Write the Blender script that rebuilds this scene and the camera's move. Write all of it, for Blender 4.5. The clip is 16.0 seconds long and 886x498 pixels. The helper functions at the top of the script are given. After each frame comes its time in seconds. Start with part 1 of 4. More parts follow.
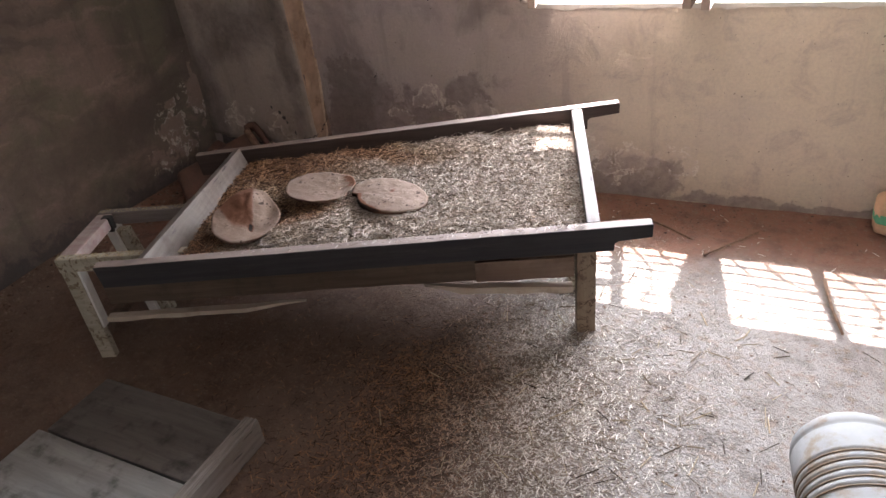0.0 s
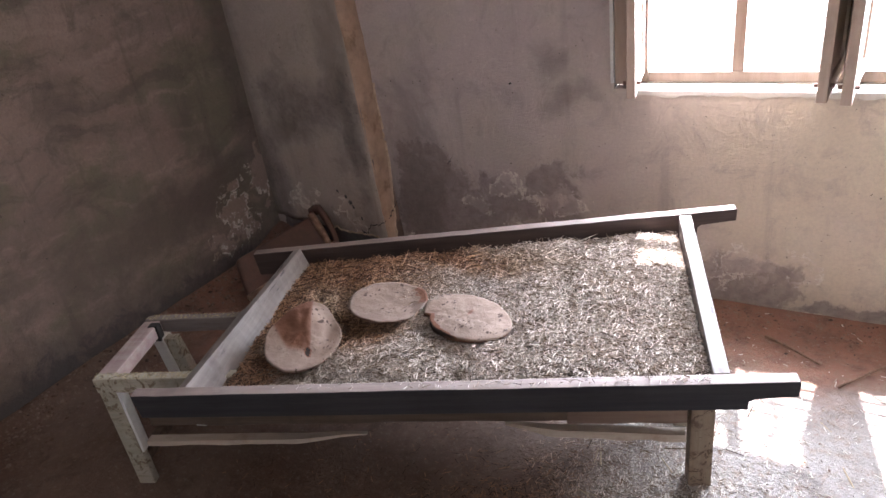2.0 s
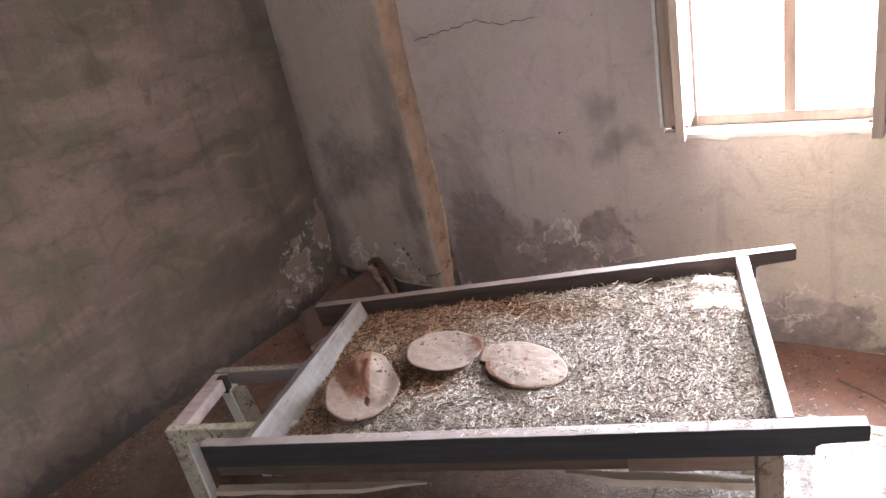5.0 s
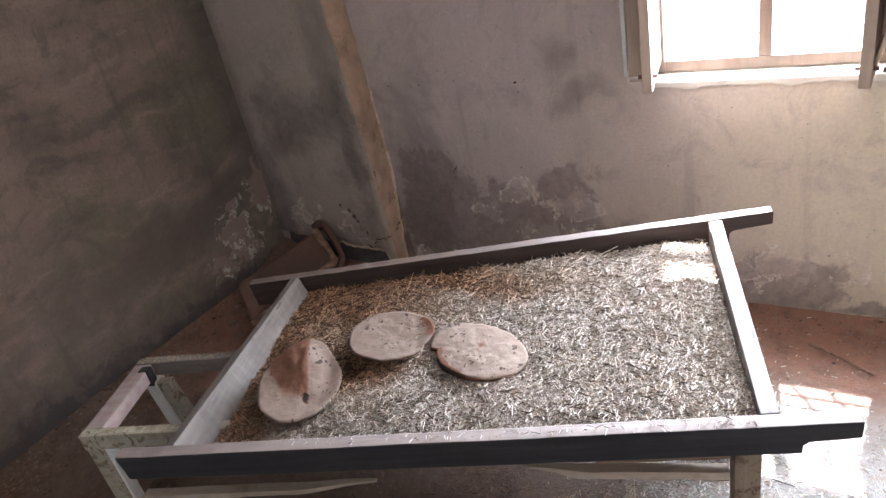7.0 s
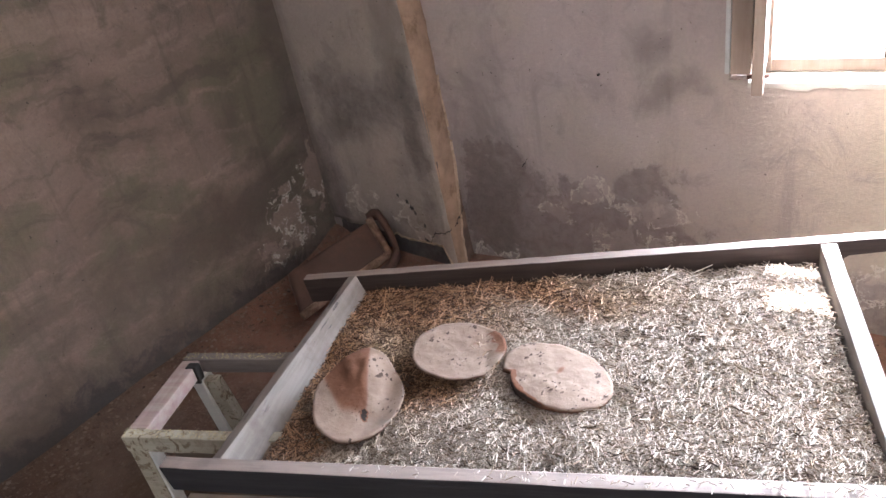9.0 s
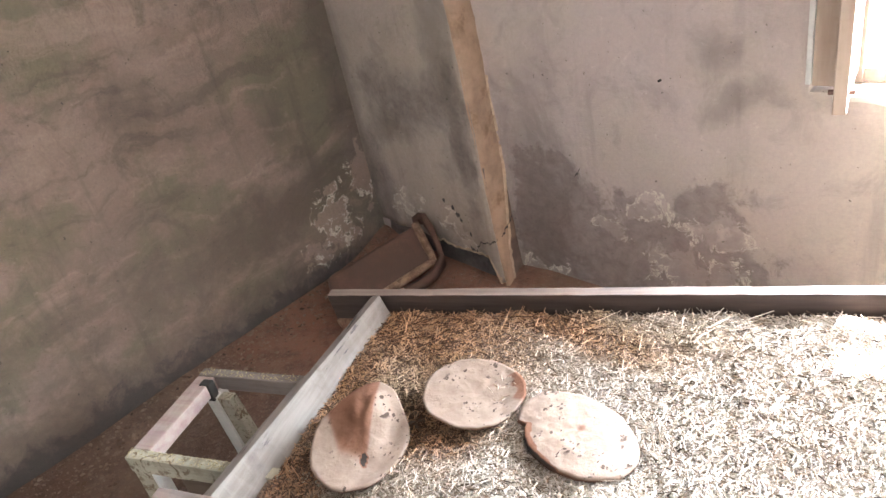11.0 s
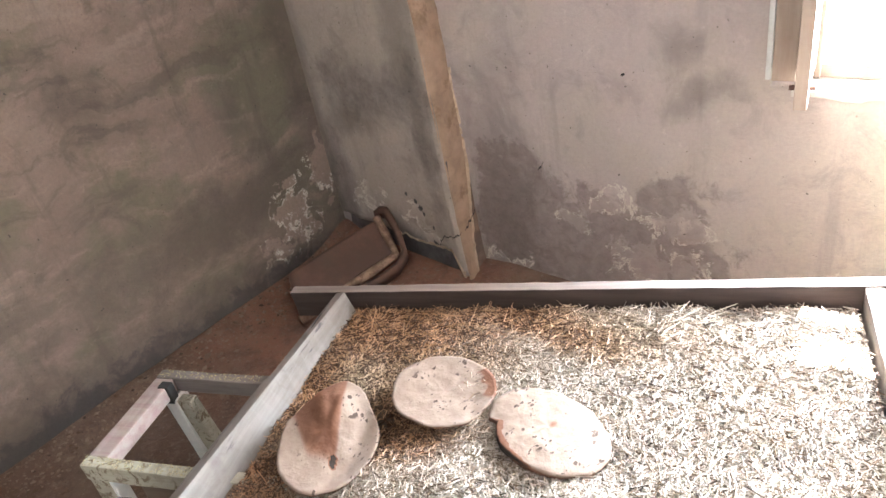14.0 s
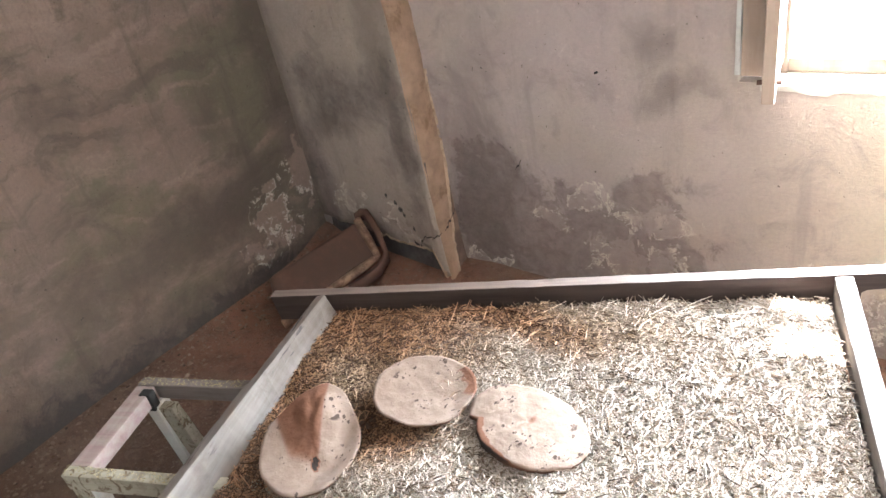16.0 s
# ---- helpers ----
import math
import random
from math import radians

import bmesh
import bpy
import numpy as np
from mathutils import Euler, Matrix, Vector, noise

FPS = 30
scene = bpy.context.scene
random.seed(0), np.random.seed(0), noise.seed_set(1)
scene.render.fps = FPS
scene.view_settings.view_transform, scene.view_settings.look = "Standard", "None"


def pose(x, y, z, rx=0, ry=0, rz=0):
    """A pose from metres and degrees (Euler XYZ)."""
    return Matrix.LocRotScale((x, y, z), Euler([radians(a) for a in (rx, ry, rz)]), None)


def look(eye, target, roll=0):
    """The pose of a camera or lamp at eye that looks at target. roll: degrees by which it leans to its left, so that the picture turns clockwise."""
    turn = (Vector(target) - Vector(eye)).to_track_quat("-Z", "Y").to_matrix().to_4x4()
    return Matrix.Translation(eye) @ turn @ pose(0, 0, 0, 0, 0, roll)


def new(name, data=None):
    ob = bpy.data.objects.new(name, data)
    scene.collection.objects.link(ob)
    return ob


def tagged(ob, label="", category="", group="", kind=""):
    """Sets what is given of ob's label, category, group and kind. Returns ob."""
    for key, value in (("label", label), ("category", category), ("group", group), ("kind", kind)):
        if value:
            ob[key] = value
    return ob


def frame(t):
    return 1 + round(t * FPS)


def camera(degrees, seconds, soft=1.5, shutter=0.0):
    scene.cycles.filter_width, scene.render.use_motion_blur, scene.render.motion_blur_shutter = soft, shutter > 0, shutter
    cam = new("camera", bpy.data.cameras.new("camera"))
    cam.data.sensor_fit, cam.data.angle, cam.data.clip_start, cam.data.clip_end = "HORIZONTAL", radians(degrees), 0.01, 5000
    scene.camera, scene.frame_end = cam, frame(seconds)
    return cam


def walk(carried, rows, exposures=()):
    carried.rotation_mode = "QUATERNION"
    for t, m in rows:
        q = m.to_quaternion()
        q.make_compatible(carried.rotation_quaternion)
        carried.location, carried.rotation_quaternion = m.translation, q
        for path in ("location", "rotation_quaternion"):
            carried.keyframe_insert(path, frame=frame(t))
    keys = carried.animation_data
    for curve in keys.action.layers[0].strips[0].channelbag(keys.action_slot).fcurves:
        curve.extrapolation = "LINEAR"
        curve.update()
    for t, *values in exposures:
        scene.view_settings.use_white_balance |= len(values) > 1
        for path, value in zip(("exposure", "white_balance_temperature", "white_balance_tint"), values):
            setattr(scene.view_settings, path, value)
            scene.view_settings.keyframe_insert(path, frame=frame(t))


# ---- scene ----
cam = camera(65.6, 16.0)
PATH = [
    (0, (3.078, -3.089, 1.684), (2.314, -1.576, 0.622), -7.1),
    (0.5, (3.137, -2.871, 1.725), (2.162, -1.442, 0.722), -11.9),
    (1, (3.151, -2.799, 1.747), (1.973, -1.485, 0.806), -15.4),
    (1.5, (2.995, -2.744, 1.736), (1.920, -1.348, 0.791), -10.5),
    (2, (2.844, -2.735, 1.728), (1.904, -1.227, 0.810), -8.3),
    (2.5, (2.764, -2.758, 1.738), (1.822, -1.238, 0.841), -8.1),
    (3, (2.784, -2.775, 1.745), (1.910, -1.191, 0.893), -6.9),
    (3.5, (2.785, -2.816, 1.766), (1.829, -1.237, 0.995), -8.4),
    (3.7, (2.767, -2.792, 1.755), (1.815, -1.221, 0.964), -8.4),
    (5.8, (2.988, -2.727, 1.732), (1.812, -1.296, 0.977), -13.9),
    (6, (2.998, -2.695, 1.717), (1.836, -1.294, 0.889), -14.8),
    (6.5, (2.975, -2.634, 1.713), (1.783, -1.338, 0.765), -16.2),
    (7, (2.782, -2.505, 1.72), (1.79, -1.041, 0.786), -12.5),
    (7.5, (2.64, -2.454, 1.705), (1.792, -0.947, 0.7), -9.8),
    (8, (2.587, -2.466, 1.705), (1.738, -0.926, 0.753), -7.9),
    (8.5, (2.577, -2.483, 1.711), (1.653, -0.981, 0.767), -7.6),
    (9, (2.586, -2.387, 1.716), (1.509, -1.003, 0.754), -11.2),
    (9.5, (2.617, -2.176, 1.731), (1.483, -0.898, 0.691), -12.8),
    (10, (2.596, -2.099, 1.71), (1.372, -0.892, 0.688), -14.7),
    (10.2, (2.599, -2.105, 1.71), (1.347, -0.876, 0.75), -13.2),
    (12.3, (2.559, -2.124, 1.709), (1.334, -0.889, 0.723), -11.5),
    (12.5, (2.539, -2.132, 1.721), (1.323, -0.899, 0.721), -11.5),
    (13, (2.544, -2.119, 1.717), (1.321, -0.889, 0.721), -11.8),
    (13.5, (2.551, -2.121, 1.721), (1.357, -0.861, 0.726), -11.5),
    (14, (2.555, -2.109, 1.713), (1.402, -0.824, 0.703), -11.3),
    (14.5, (2.563, -2.122, 1.718), (1.405, -0.832, 0.721), -11.8),
    (15, (2.571, -2.112, 1.716), (1.406, -0.832, 0.713), -12.5),
    (15.5, (2.579, -2.117, 1.715), (1.396, -0.845, 0.724), -12.6),
    (16, (2.579, -2.107, 1.714), (1.46, -0.797, 0.699), -12.0),
]
walk(cam, [(t, look(eye, target, roll)) for t, eye, target, roll in PATH],
     [(t, e, k, g) for t, e, k, g in ((0, 3.13, 6350, 17), (0.7, 3.24, 6350, 18), (1.0, 3.41, 6200, 20), (2.0, 3.46, 5970, 18), (2.5, 3.6, 5970, 19), (3.7, 3.9, 5970, 18), (5.8, 3.98, 5920, 13), (6.5, 3.62, 5820, 12), (7, 3.63, 5820, 12), (8, 3.81, 5820, 15), (9.0, 4.01, 5870, 14), (10.2, 4.52, 6040, 10), (12.3, 4.84, 6040, 7), (14.0, 4.80, 5990, 7), (15.0, 4.65, 5990, 7), (16, 4.56, 5990, 7))])

# sun and sky
SUN_X, SUN_Y = 0.087, -0.482
world = bpy.data.worlds.new("world")
scene.world = world
world.use_nodes = True
wn = world.node_tree
sky = wn.nodes.new("ShaderNodeTexSky")
sky.sky_type = "NISHITA"
sky.sun_disc = False
sky.sun_elevation = math.atan2(1.0, math.hypot(SUN_X, SUN_Y))
sky.sun_rotation = math.atan2(-SUN_X, -SUN_Y)
wn.links.new(sky.outputs[0], wn.nodes["Background"].inputs[0])
wn.nodes["Background"].inputs[1].default_value = 0.13
sun_data = bpy.data.lights.new("sun", "SUN")
sun_data.energy = 5.0
sun_data.angle = radians(0.5)
sun_data.color = (1.0, 0.96, 0.91)
sun_ob = new("sun", sun_data)
sun_ob.matrix_world = look((-SUN_X * 6, -SUN_Y * 6 - 0.4, 6), (0, -0.4, 0))
# the sky's light in the window opening
lamp_data = bpy.data.lights.new("window_skylight", "AREA")
lamp_data.shape = "RECTANGLE"
lamp_data.size, lamp_data.size_y = 1.6, 1.15
lamp_data.energy = 72.0
lamp_data.color = (0.88, 0.95, 1.0)
lamp_ob = new("window_skylight", lamp_data)
lamp_ob.matrix_world = look((2.88, 0.42, 1.50), (2.88, -1.0, 1.08))


# ---- materials ----
def mat(name):
    m = bpy.data.materials.new(name)
    m.use_nodes = True
    return m, m.node_tree, m.node_tree.nodes["Principled BSDF"]


def node(nt, kind, **kw):
    n = nt.nodes.new(kind)
    for k, v in kw.items():
        n.inputs[k.replace("_", " ")].default_value = v
    return n


def coords(nt, kind="Object"):
    return nt.nodes.new("ShaderNodeTexCoord").outputs[kind]


def mapped(nt, vec, scale=(1, 1, 1), loc=(0, 0, 0)):
    n = nt.nodes.new("ShaderNodeMapping")
    n.inputs["Scale"].default_value = scale
    n.inputs["Location"].default_value = loc
    nt.links.new(vec, n.inputs["Vector"])
    return n.outputs[0]


def noise_of(nt, vec, scale, detail=6.0, rough=0.6, distort=0.0):
    n = node(nt, "ShaderNodeTexNoise", Scale=scale, Detail=detail, Roughness=rough, Distortion=distort)
    nt.links.new(vec, n.inputs["Vector"])
    return n.outputs["Fac"]


def ramp(nt, fac, a, b, lo=0.0, hi=1.0):
    n = nt.nodes.new("ShaderNodeMapRange")
    n.interpolation_type = "SMOOTHSTEP"
    n.inputs[1].default_value, n.inputs[2].default_value = a, b
    n.inputs[3].default_value, n.inputs[4].default_value = lo, hi
    nt.links.new(fac, n.inputs[0])
    return n.outputs[0]


def math_of(nt, op, a, b=None):
    n = nt.nodes.new("ShaderNodeMath")
    n.operation = op
    for i, v in enumerate((a, b)):
        if v is None:
            continue
        if isinstance(v, (int, float)):
            n.inputs[i].default_value = v
        else:
            nt.links.new(v, n.inputs[i])
    return n.outputs[0]


def mix(nt, fac, a, b, blend="MIX"):
    n = nt.nodes.new("ShaderNodeMix")
    n.data_type = "RGBA"
    n.blend_type = blend
    for sock, v in ((n.inputs[0], fac), (n.inputs[6], a), (n.inputs[7], b)):
        if isinstance(v, (int, float)):
            sock.default_value = v
        elif isinstance(v, tuple):
            sock.default_value = (*v, 1.0)
        else:
            nt.links.new(v, sock)
    return n.outputs[2]


def bump(nt, bsdf, height, strength=0.4, distance=0.01):
    n = node(nt, "ShaderNodeBump", Strength=strength, Distance=distance)
    nt.links.new(height, n.inputs["Height"])
    nt.links.new(n.outputs[0], bsdf.inputs["Normal"])


def warped(nt, vec, scale, amount):
    """The coordinates pushed about by noise, for ragged outlines."""
    n = node(nt, "ShaderNodeTexNoise", Scale=scale, Detail=5.0, Roughness=0.65)
    nt.links.new(vec, n.inputs["Vector"])
    sub = nt.nodes.new("ShaderNodeVectorMath")
    sub.operation = "SUBTRACT"
    nt.links.new(n.outputs["Color"], sub.inputs[0])
    sub.inputs[1].default_value = (0.5, 0.5, 0.5)
    sc = nt.nodes.new("ShaderNodeVectorMath")
    sc.operation = "SCALE"
    nt.links.new(sub.outputs[0], sc.inputs[0])
    sc.inputs["Scale"].default_value = amount
    add = nt.nodes.new("ShaderNodeVectorMath")
    add.operation = "ADD"
    nt.links.new(vec, add.inputs[0])
    nt.links.new(sc.outputs[0], add.inputs[1])
    return add.outputs[0]


def patches(nt, vec, spots, soft=0.35):
    """A mask that is 1 inside ellipsoids, each a centre and three half sizes; soft above 1: a cone that falls to 0.5 at their edge."""
    total = None
    for (cx, cy, cz), (sx, sy, sz) in spots:
        m = nt.nodes.new("ShaderNodeMapping")
        m.vector_type = "POINT"
        m.inputs["Location"].default_value = (-cx / sx, -cy / sy, -cz / sz)
        m.inputs["Scale"].default_value = (1 / sx, 1 / sy, 1 / sz)
        nt.links.new(vec, m.inputs["Vector"])
        ln = nt.nodes.new("ShaderNodeVectorMath")
        ln.operation = "LENGTH"
        nt.links.new(m.outputs[0], ln.inputs[0])
        if soft > 1:
            v = math_of(nt, "SUBTRACT", 1.0, math_of(nt, "MULTIPLY", ln.outputs["Value"], 0.5))
        else:
            v = ramp(nt, ln.outputs["Value"], 1.0 + soft, 1.0 - soft)
        total = v if total is None else math_of(nt, "MAXIMUM", total, v)
    return total


def ragged(nt, vec, spots, scale, amount, soft=0.04, level=0.5, spread=2.0):
    """Patches whose outlines are torn by noise, as where a coat of plaster has come away; also the torn field itself."""
    field = patches(nt, vec, spots, spread)
    n = noise_of(nt, vec, scale, 12.0, 0.68, 0.5)
    t = math_of(nt, "ADD", field, math_of(nt, "MULTIPLY", math_of(nt, "SUBTRACT", n, 0.5), amount))
    return ramp(nt, t, level - soft, level + soft), t


def plaster(name, base, light, dark, hue, stains_shade, pales, browns, mottle=1.0, torn=(1.3, 0.06), under=None, fill=0.25, warm=None, damp=None, swept=0.0):
    m, nt, b = mat(name)
    v = coords(nt)
    big = noise_of(nt, v, 1.3, 9.0, 0.62, 0.5)
    mid = noise_of(nt, v, 6.0, 10.0, 0.70, 0.7)
    small = noise_of(nt, v, 19.0, 10.0, 0.72, 0.4)
    fine = noise_of(nt, v, 75.0, 7.0, 0.7)
    col = mix(nt, ramp(nt, big, 0.36, 0.66), base, light)
    col = mix(nt, ramp(nt, noise_of(nt, mapped(nt, v, (1, 1, 1), (7, 3, 5)), 2.4, 7.0, 0.62), 0.44, 0.60, 0.0, 0.85), col, hue)
    # Yellower plaster, made paler in place of light bounced off the sunny floor.
    if warm:
        col = mix(nt, math_of(nt, "MULTIPLY", patches(nt, warped(nt, v, 2.0, 0.5), warm, 0.6), ramp(nt, big, 0.3, 0.6, 0.6, 1.0)), col, (0.67, 0.580, 0.452))
    if swept:
        turned = nt.nodes.new("ShaderNodeMapping")
        turned.inputs["Rotation"].default_value = (0.45, 0, 0)
        turned.inputs["Scale"].default_value = (1.0, 0.9, 5.0)
        nt.links.new(warped(nt, v, 1.6, 0.35), turned.inputs["Vector"])
        stroke = noise_of(nt, turned.outputs[0], 1.5, 8.0, 0.66, 0.3)
        col = mix(nt, ramp(nt, stroke, 0.50, 0.66, 0.0, swept), col, tuple(c * 1.25 for c in light))
        col = mix(nt, ramp(nt, stroke, 0.48, 0.34, 0.0, swept), col, dark)
    col = mix(nt, ramp(nt, mid, 0.50, 0.70, 0.0, 0.50 * mottle), col, dark)
    streak = noise_of(nt, mapped(nt, v, (10, 10, 0.8)), 1.0, 6.0, 0.62)
    col = mix(nt, ramp(nt, streak, 0.54, 0.72, 0.0, 0.40 * mottle), col, dark)
    col = mix(nt, ramp(nt, small, 0.57, 0.70, 0.0, 0.30 * mottle), col, tuple(c * 1.35 for c in light))
    height = math_of(nt, "ADD", math_of(nt, "MULTIPLY", mid, 1.2), math_of(nt, "MULTIPLY", fine, 0.35))
    if browns:
        mask, t = ragged(nt, warped(nt, v, 2.5, 0.25), browns, 6.0, torn[0], torn[1])
        col = mix(nt, math_of(nt, "MULTIPLY", mask, ramp(nt, small, 0.3, 0.65, 0.95, 0.55)), col, under or tuple(c * 0.55 for c in base))
        height = math_of(nt, "SUBTRACT", height, math_of(nt, "MULTIPLY", mask, 0.35))
    # Stains, with corner shade painted in the same dark colour.
    if stains_shade:
        mask, t = ragged(nt, warped(nt, mapped(nt, v, (1, 1, 0.75)), 2.5, 0.22), [(c, (a, q, s * 0.75)) for (c, (a, q, s)) in [((x, y, z * 0.75), e) for ((x, y, z), e) in stains_shade]], 4.0, 1.9, 0.40, 0.55)
        col = mix(nt, math_of(nt, "MULTIPLY", mask, 0.46), col, (0.085, 0.070, 0.060))
    if pales:
        mask, t = ragged(nt, warped(nt, v, 8.0, 0.10), pales, 9.0, 2.6, 0.06, 0.62)
        away = math_of(nt, "ABSOLUTE", math_of(nt, "SUBTRACT", t, 0.64))
        rim = ramp(nt, away, 0.075, 0.03)
        gate = ramp(nt, noise_of(nt, mapped(nt, v, (1, 1, 1), (3, 1, 2)), 8.0, 6.0, 0.6), 0.47, 0.54)
        crumb = math_of(nt, "MULTIPLY", mask, ramp(nt, small, 0.60, 0.63))
        rim = math_of(nt, "MULTIPLY", math_of(nt, "MAXIMUM", rim, crumb), gate)
        col = mix(nt, math_of(nt, "MULTIPLY", mask, fill), col, tuple(c * 1.3 for c in light))
        col = mix(nt, math_of(nt, "MULTIPLY", rim, 0.9), col, (0.78, 0.72, 0.63))
        height = math_of(nt, "ADD", height, math_of(nt, "MULTIPLY", rim, 0.6))
    if damp:
        mask, t = ragged(nt, warped(nt, v, 5.0, 0.12), damp, 9.0, 1.9, 0.22)
        col = mix(nt, math_of(nt, "MULTIPLY", mask, 0.75), col, (0.055, 0.052, 0.054))
    speck = ramp(nt, noise_of(nt, v, 60.0, 3.0, 0.5), 0.70, 0.75, 0.0, 0.7)
    col = mix(nt, speck, col, (0.06, 0.05, 0.045))
    col = mix(nt, ramp(nt, fine, 0.35, 0.7, 0.0, 0.22), col, dark)
    nt.links.new(col, b.inputs["Base Color"])
    b.inputs["Roughness"].default_value = 0.94
    bump(nt, b, height, 0.6, 0.02)
    return m


# Each wall's tall stain spot near 0 adds corner shade to its colour.
NORTH = plaster(
    "plaster_north", (0.475, 0.396, 0.374), (0.56, 0.478, 0.448), (0.32, 0.264, 0.250), (0.50, 0.430, 0.378),
    [((1.05, 0, 0.30), (0.17, 1, 0.60)), ((1.80, 0, 1.02), (0.075, 1, 0.09)), ((0.58, 0, 1.1), (0.14, 1, 0.6)), ((0.05, 0, 0.9), (0.15, 1, 0.95)), ((1.86, 0, 0.87), (0.11, 1, 0.06)), ((0.5, 0, 0.04), (0.4, 1, 0.09)), ((0.30, 0, 0.70), (0.2, 1, 0.10))],
    [((1.39, 0, 0.345), (0.06, 1, 0.05)), ((1.55, 0, 0.46), (0.08, 1, 0.06)), ((1.80, 0, 0.41), (0.13, 1, 0.08)), ((1.72, 0, 0.20), (0.22, 1, 0.12)), ((2.60, 0, 0.18), (0.26, 1, 0.09)), ((0.48, 0, 0.30), (0.22, 1, 0.24)), ((2.36, 0, 0.24), (0.09, 1, 0.08)), ((1.05, 0, 0.06), (0.12, 1, 0.07))],
    [((1.0, 0, 0.30), (0.075, 1, 0.34)), ((1.14, 0, 0.28), (0.24, 1, 0.36)), ((1.55, 0, 0.16), (0.44, 1, 0.33)), ((1.76, 0, 0.52), (0.14, 1, 0.10)), ((2.50, 0, 0.08), (0.34, 1, 0.14)), ((1.4, 0, 0.0), (1.3, 1, 0.06)), ((3.4, 0, 0.0), (0.7, 1, 0.035))],
    1.0, (1.15, 0.075), (0.258, 0.206, 0.192), 0.25, [((3.5, 0, 0.5), (1.25, 1, 1.1)), ((0.50, 0, 0.42), (0.22, 1, 0.28))])
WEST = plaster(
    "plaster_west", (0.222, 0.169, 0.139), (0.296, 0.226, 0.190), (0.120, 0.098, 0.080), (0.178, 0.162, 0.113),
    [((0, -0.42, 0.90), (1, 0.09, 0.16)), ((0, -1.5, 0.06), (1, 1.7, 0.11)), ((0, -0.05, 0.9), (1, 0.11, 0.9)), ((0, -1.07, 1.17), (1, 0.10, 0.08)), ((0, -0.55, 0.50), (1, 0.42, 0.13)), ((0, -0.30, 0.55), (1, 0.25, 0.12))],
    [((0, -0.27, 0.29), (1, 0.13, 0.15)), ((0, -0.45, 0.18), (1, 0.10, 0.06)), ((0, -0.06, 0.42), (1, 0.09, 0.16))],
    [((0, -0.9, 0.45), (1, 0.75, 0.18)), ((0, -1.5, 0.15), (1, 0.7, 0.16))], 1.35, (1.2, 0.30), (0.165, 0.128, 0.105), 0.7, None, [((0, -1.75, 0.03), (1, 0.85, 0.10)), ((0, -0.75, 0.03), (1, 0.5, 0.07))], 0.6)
CORNER = plaster(
    "plaster_corner", (0.445, 0.372, 0.318), (0.53, 0.455, 0.395), (0.255, 0.208, 0.182), (0.455, 0.388, 0.322),
    [((0.03, 0, 0.7), (0.06, 1, 0.9)), ((0.78, 0, 1.0), (0.09, 1, 0.55)), ((0.30, 0, 0.70), (0.14, 1, 0.07)), ((0.55, 0, 0.17), (0.10, 1, 0.10)), ((0.66, 0, 0.27), (0.06, 1, 0.04))],
    [((0.62, 0, 0.29), (0.10, 1, 0.07)), ((0.30, 0, 0.28), (0.12, 1, 0.10)), ((0.74, 0, 0.19), (0.12, 1, 0.035))],
    [((0.10, 0, 0.3), (0.12, 1, 0.4)), ((0.50, 0, 0.85), (0.35, 1, 0.14)), ((0.80, 0, 0.70), (0.05, 1, 0.35))],
    0.9, (1.2, 0.30), (0.20, 0.168, 0.155), 0.35)
PLAIN = plaster("plaster_plain", (0.42, 0.375, 0.335), (0.49, 0.44, 0.40), (0.33, 0.29, 0.255), (0.44, 0.39, 0.34), [], [], [])


def wood(name, a, b_col, dirt=(0.07, 0.05, 0.04), dirt_amount=0.5, rough=0.75, grain=(2.5, 45, 45), chips=None, scuffs=None):
    m, nt, b = mat(name)
    v = coords(nt)
    g = noise_of(nt, mapped(nt, v, grain), 1.0, 7.0, 0.65, 0.3)
    blot = noise_of(nt, v, 11.0, 7.0, 0.65)
    col = mix(nt, ramp(nt, g, 0.3, 0.7), a, b_col)
    col = mix(nt, ramp(nt, blot, 0.5, 0.72, 0.0, dirt_amount), col, dirt)
    if chips:
        spot = math_of(nt, "MULTIPLY", ramp(nt, noise_of(nt, v, 24.0, 9.0, 0.75, 1.2), 0.52, 0.56), ramp(nt, noise_of(nt, v, 7.0, 3.0, 0.5), 0.34, 0.52, 0.2, 1.0))
        col = mix(nt, spot, col, chips)
    if scuffs:
        mark = math_of(nt, "MULTIPLY", ramp(nt, noise_of(nt, mapped(nt, v, scuffs), 1.0, 4.0, 0.6), 0.60, 0.66), ramp(nt, noise_of(nt, v, 5.0, 3.0, 0.5), 0.46, 0.56))
        col = mix(nt, math_of(nt, "MULTIPLY", mark, 0.8), col, (0.05, 0.045, 0.05))
    info = nt.nodes.new("ShaderNodeObjectInfo")
    col = mix(nt, ramp(nt, info.outputs["Random"], 0, 1, 0.0, 0.2), col, dirt)
    nt.links.new(col, b.inputs["Base Color"])
    b.inputs["Roughness"].default_value = rough
    b.inputs["Specular IOR Level"].default_value = 0.25
    bump(nt, b, math_of(nt, "ADD", g, math_of(nt, "MULTIPLY", blot, 0.6)), 0.35, 0.004)
    return m


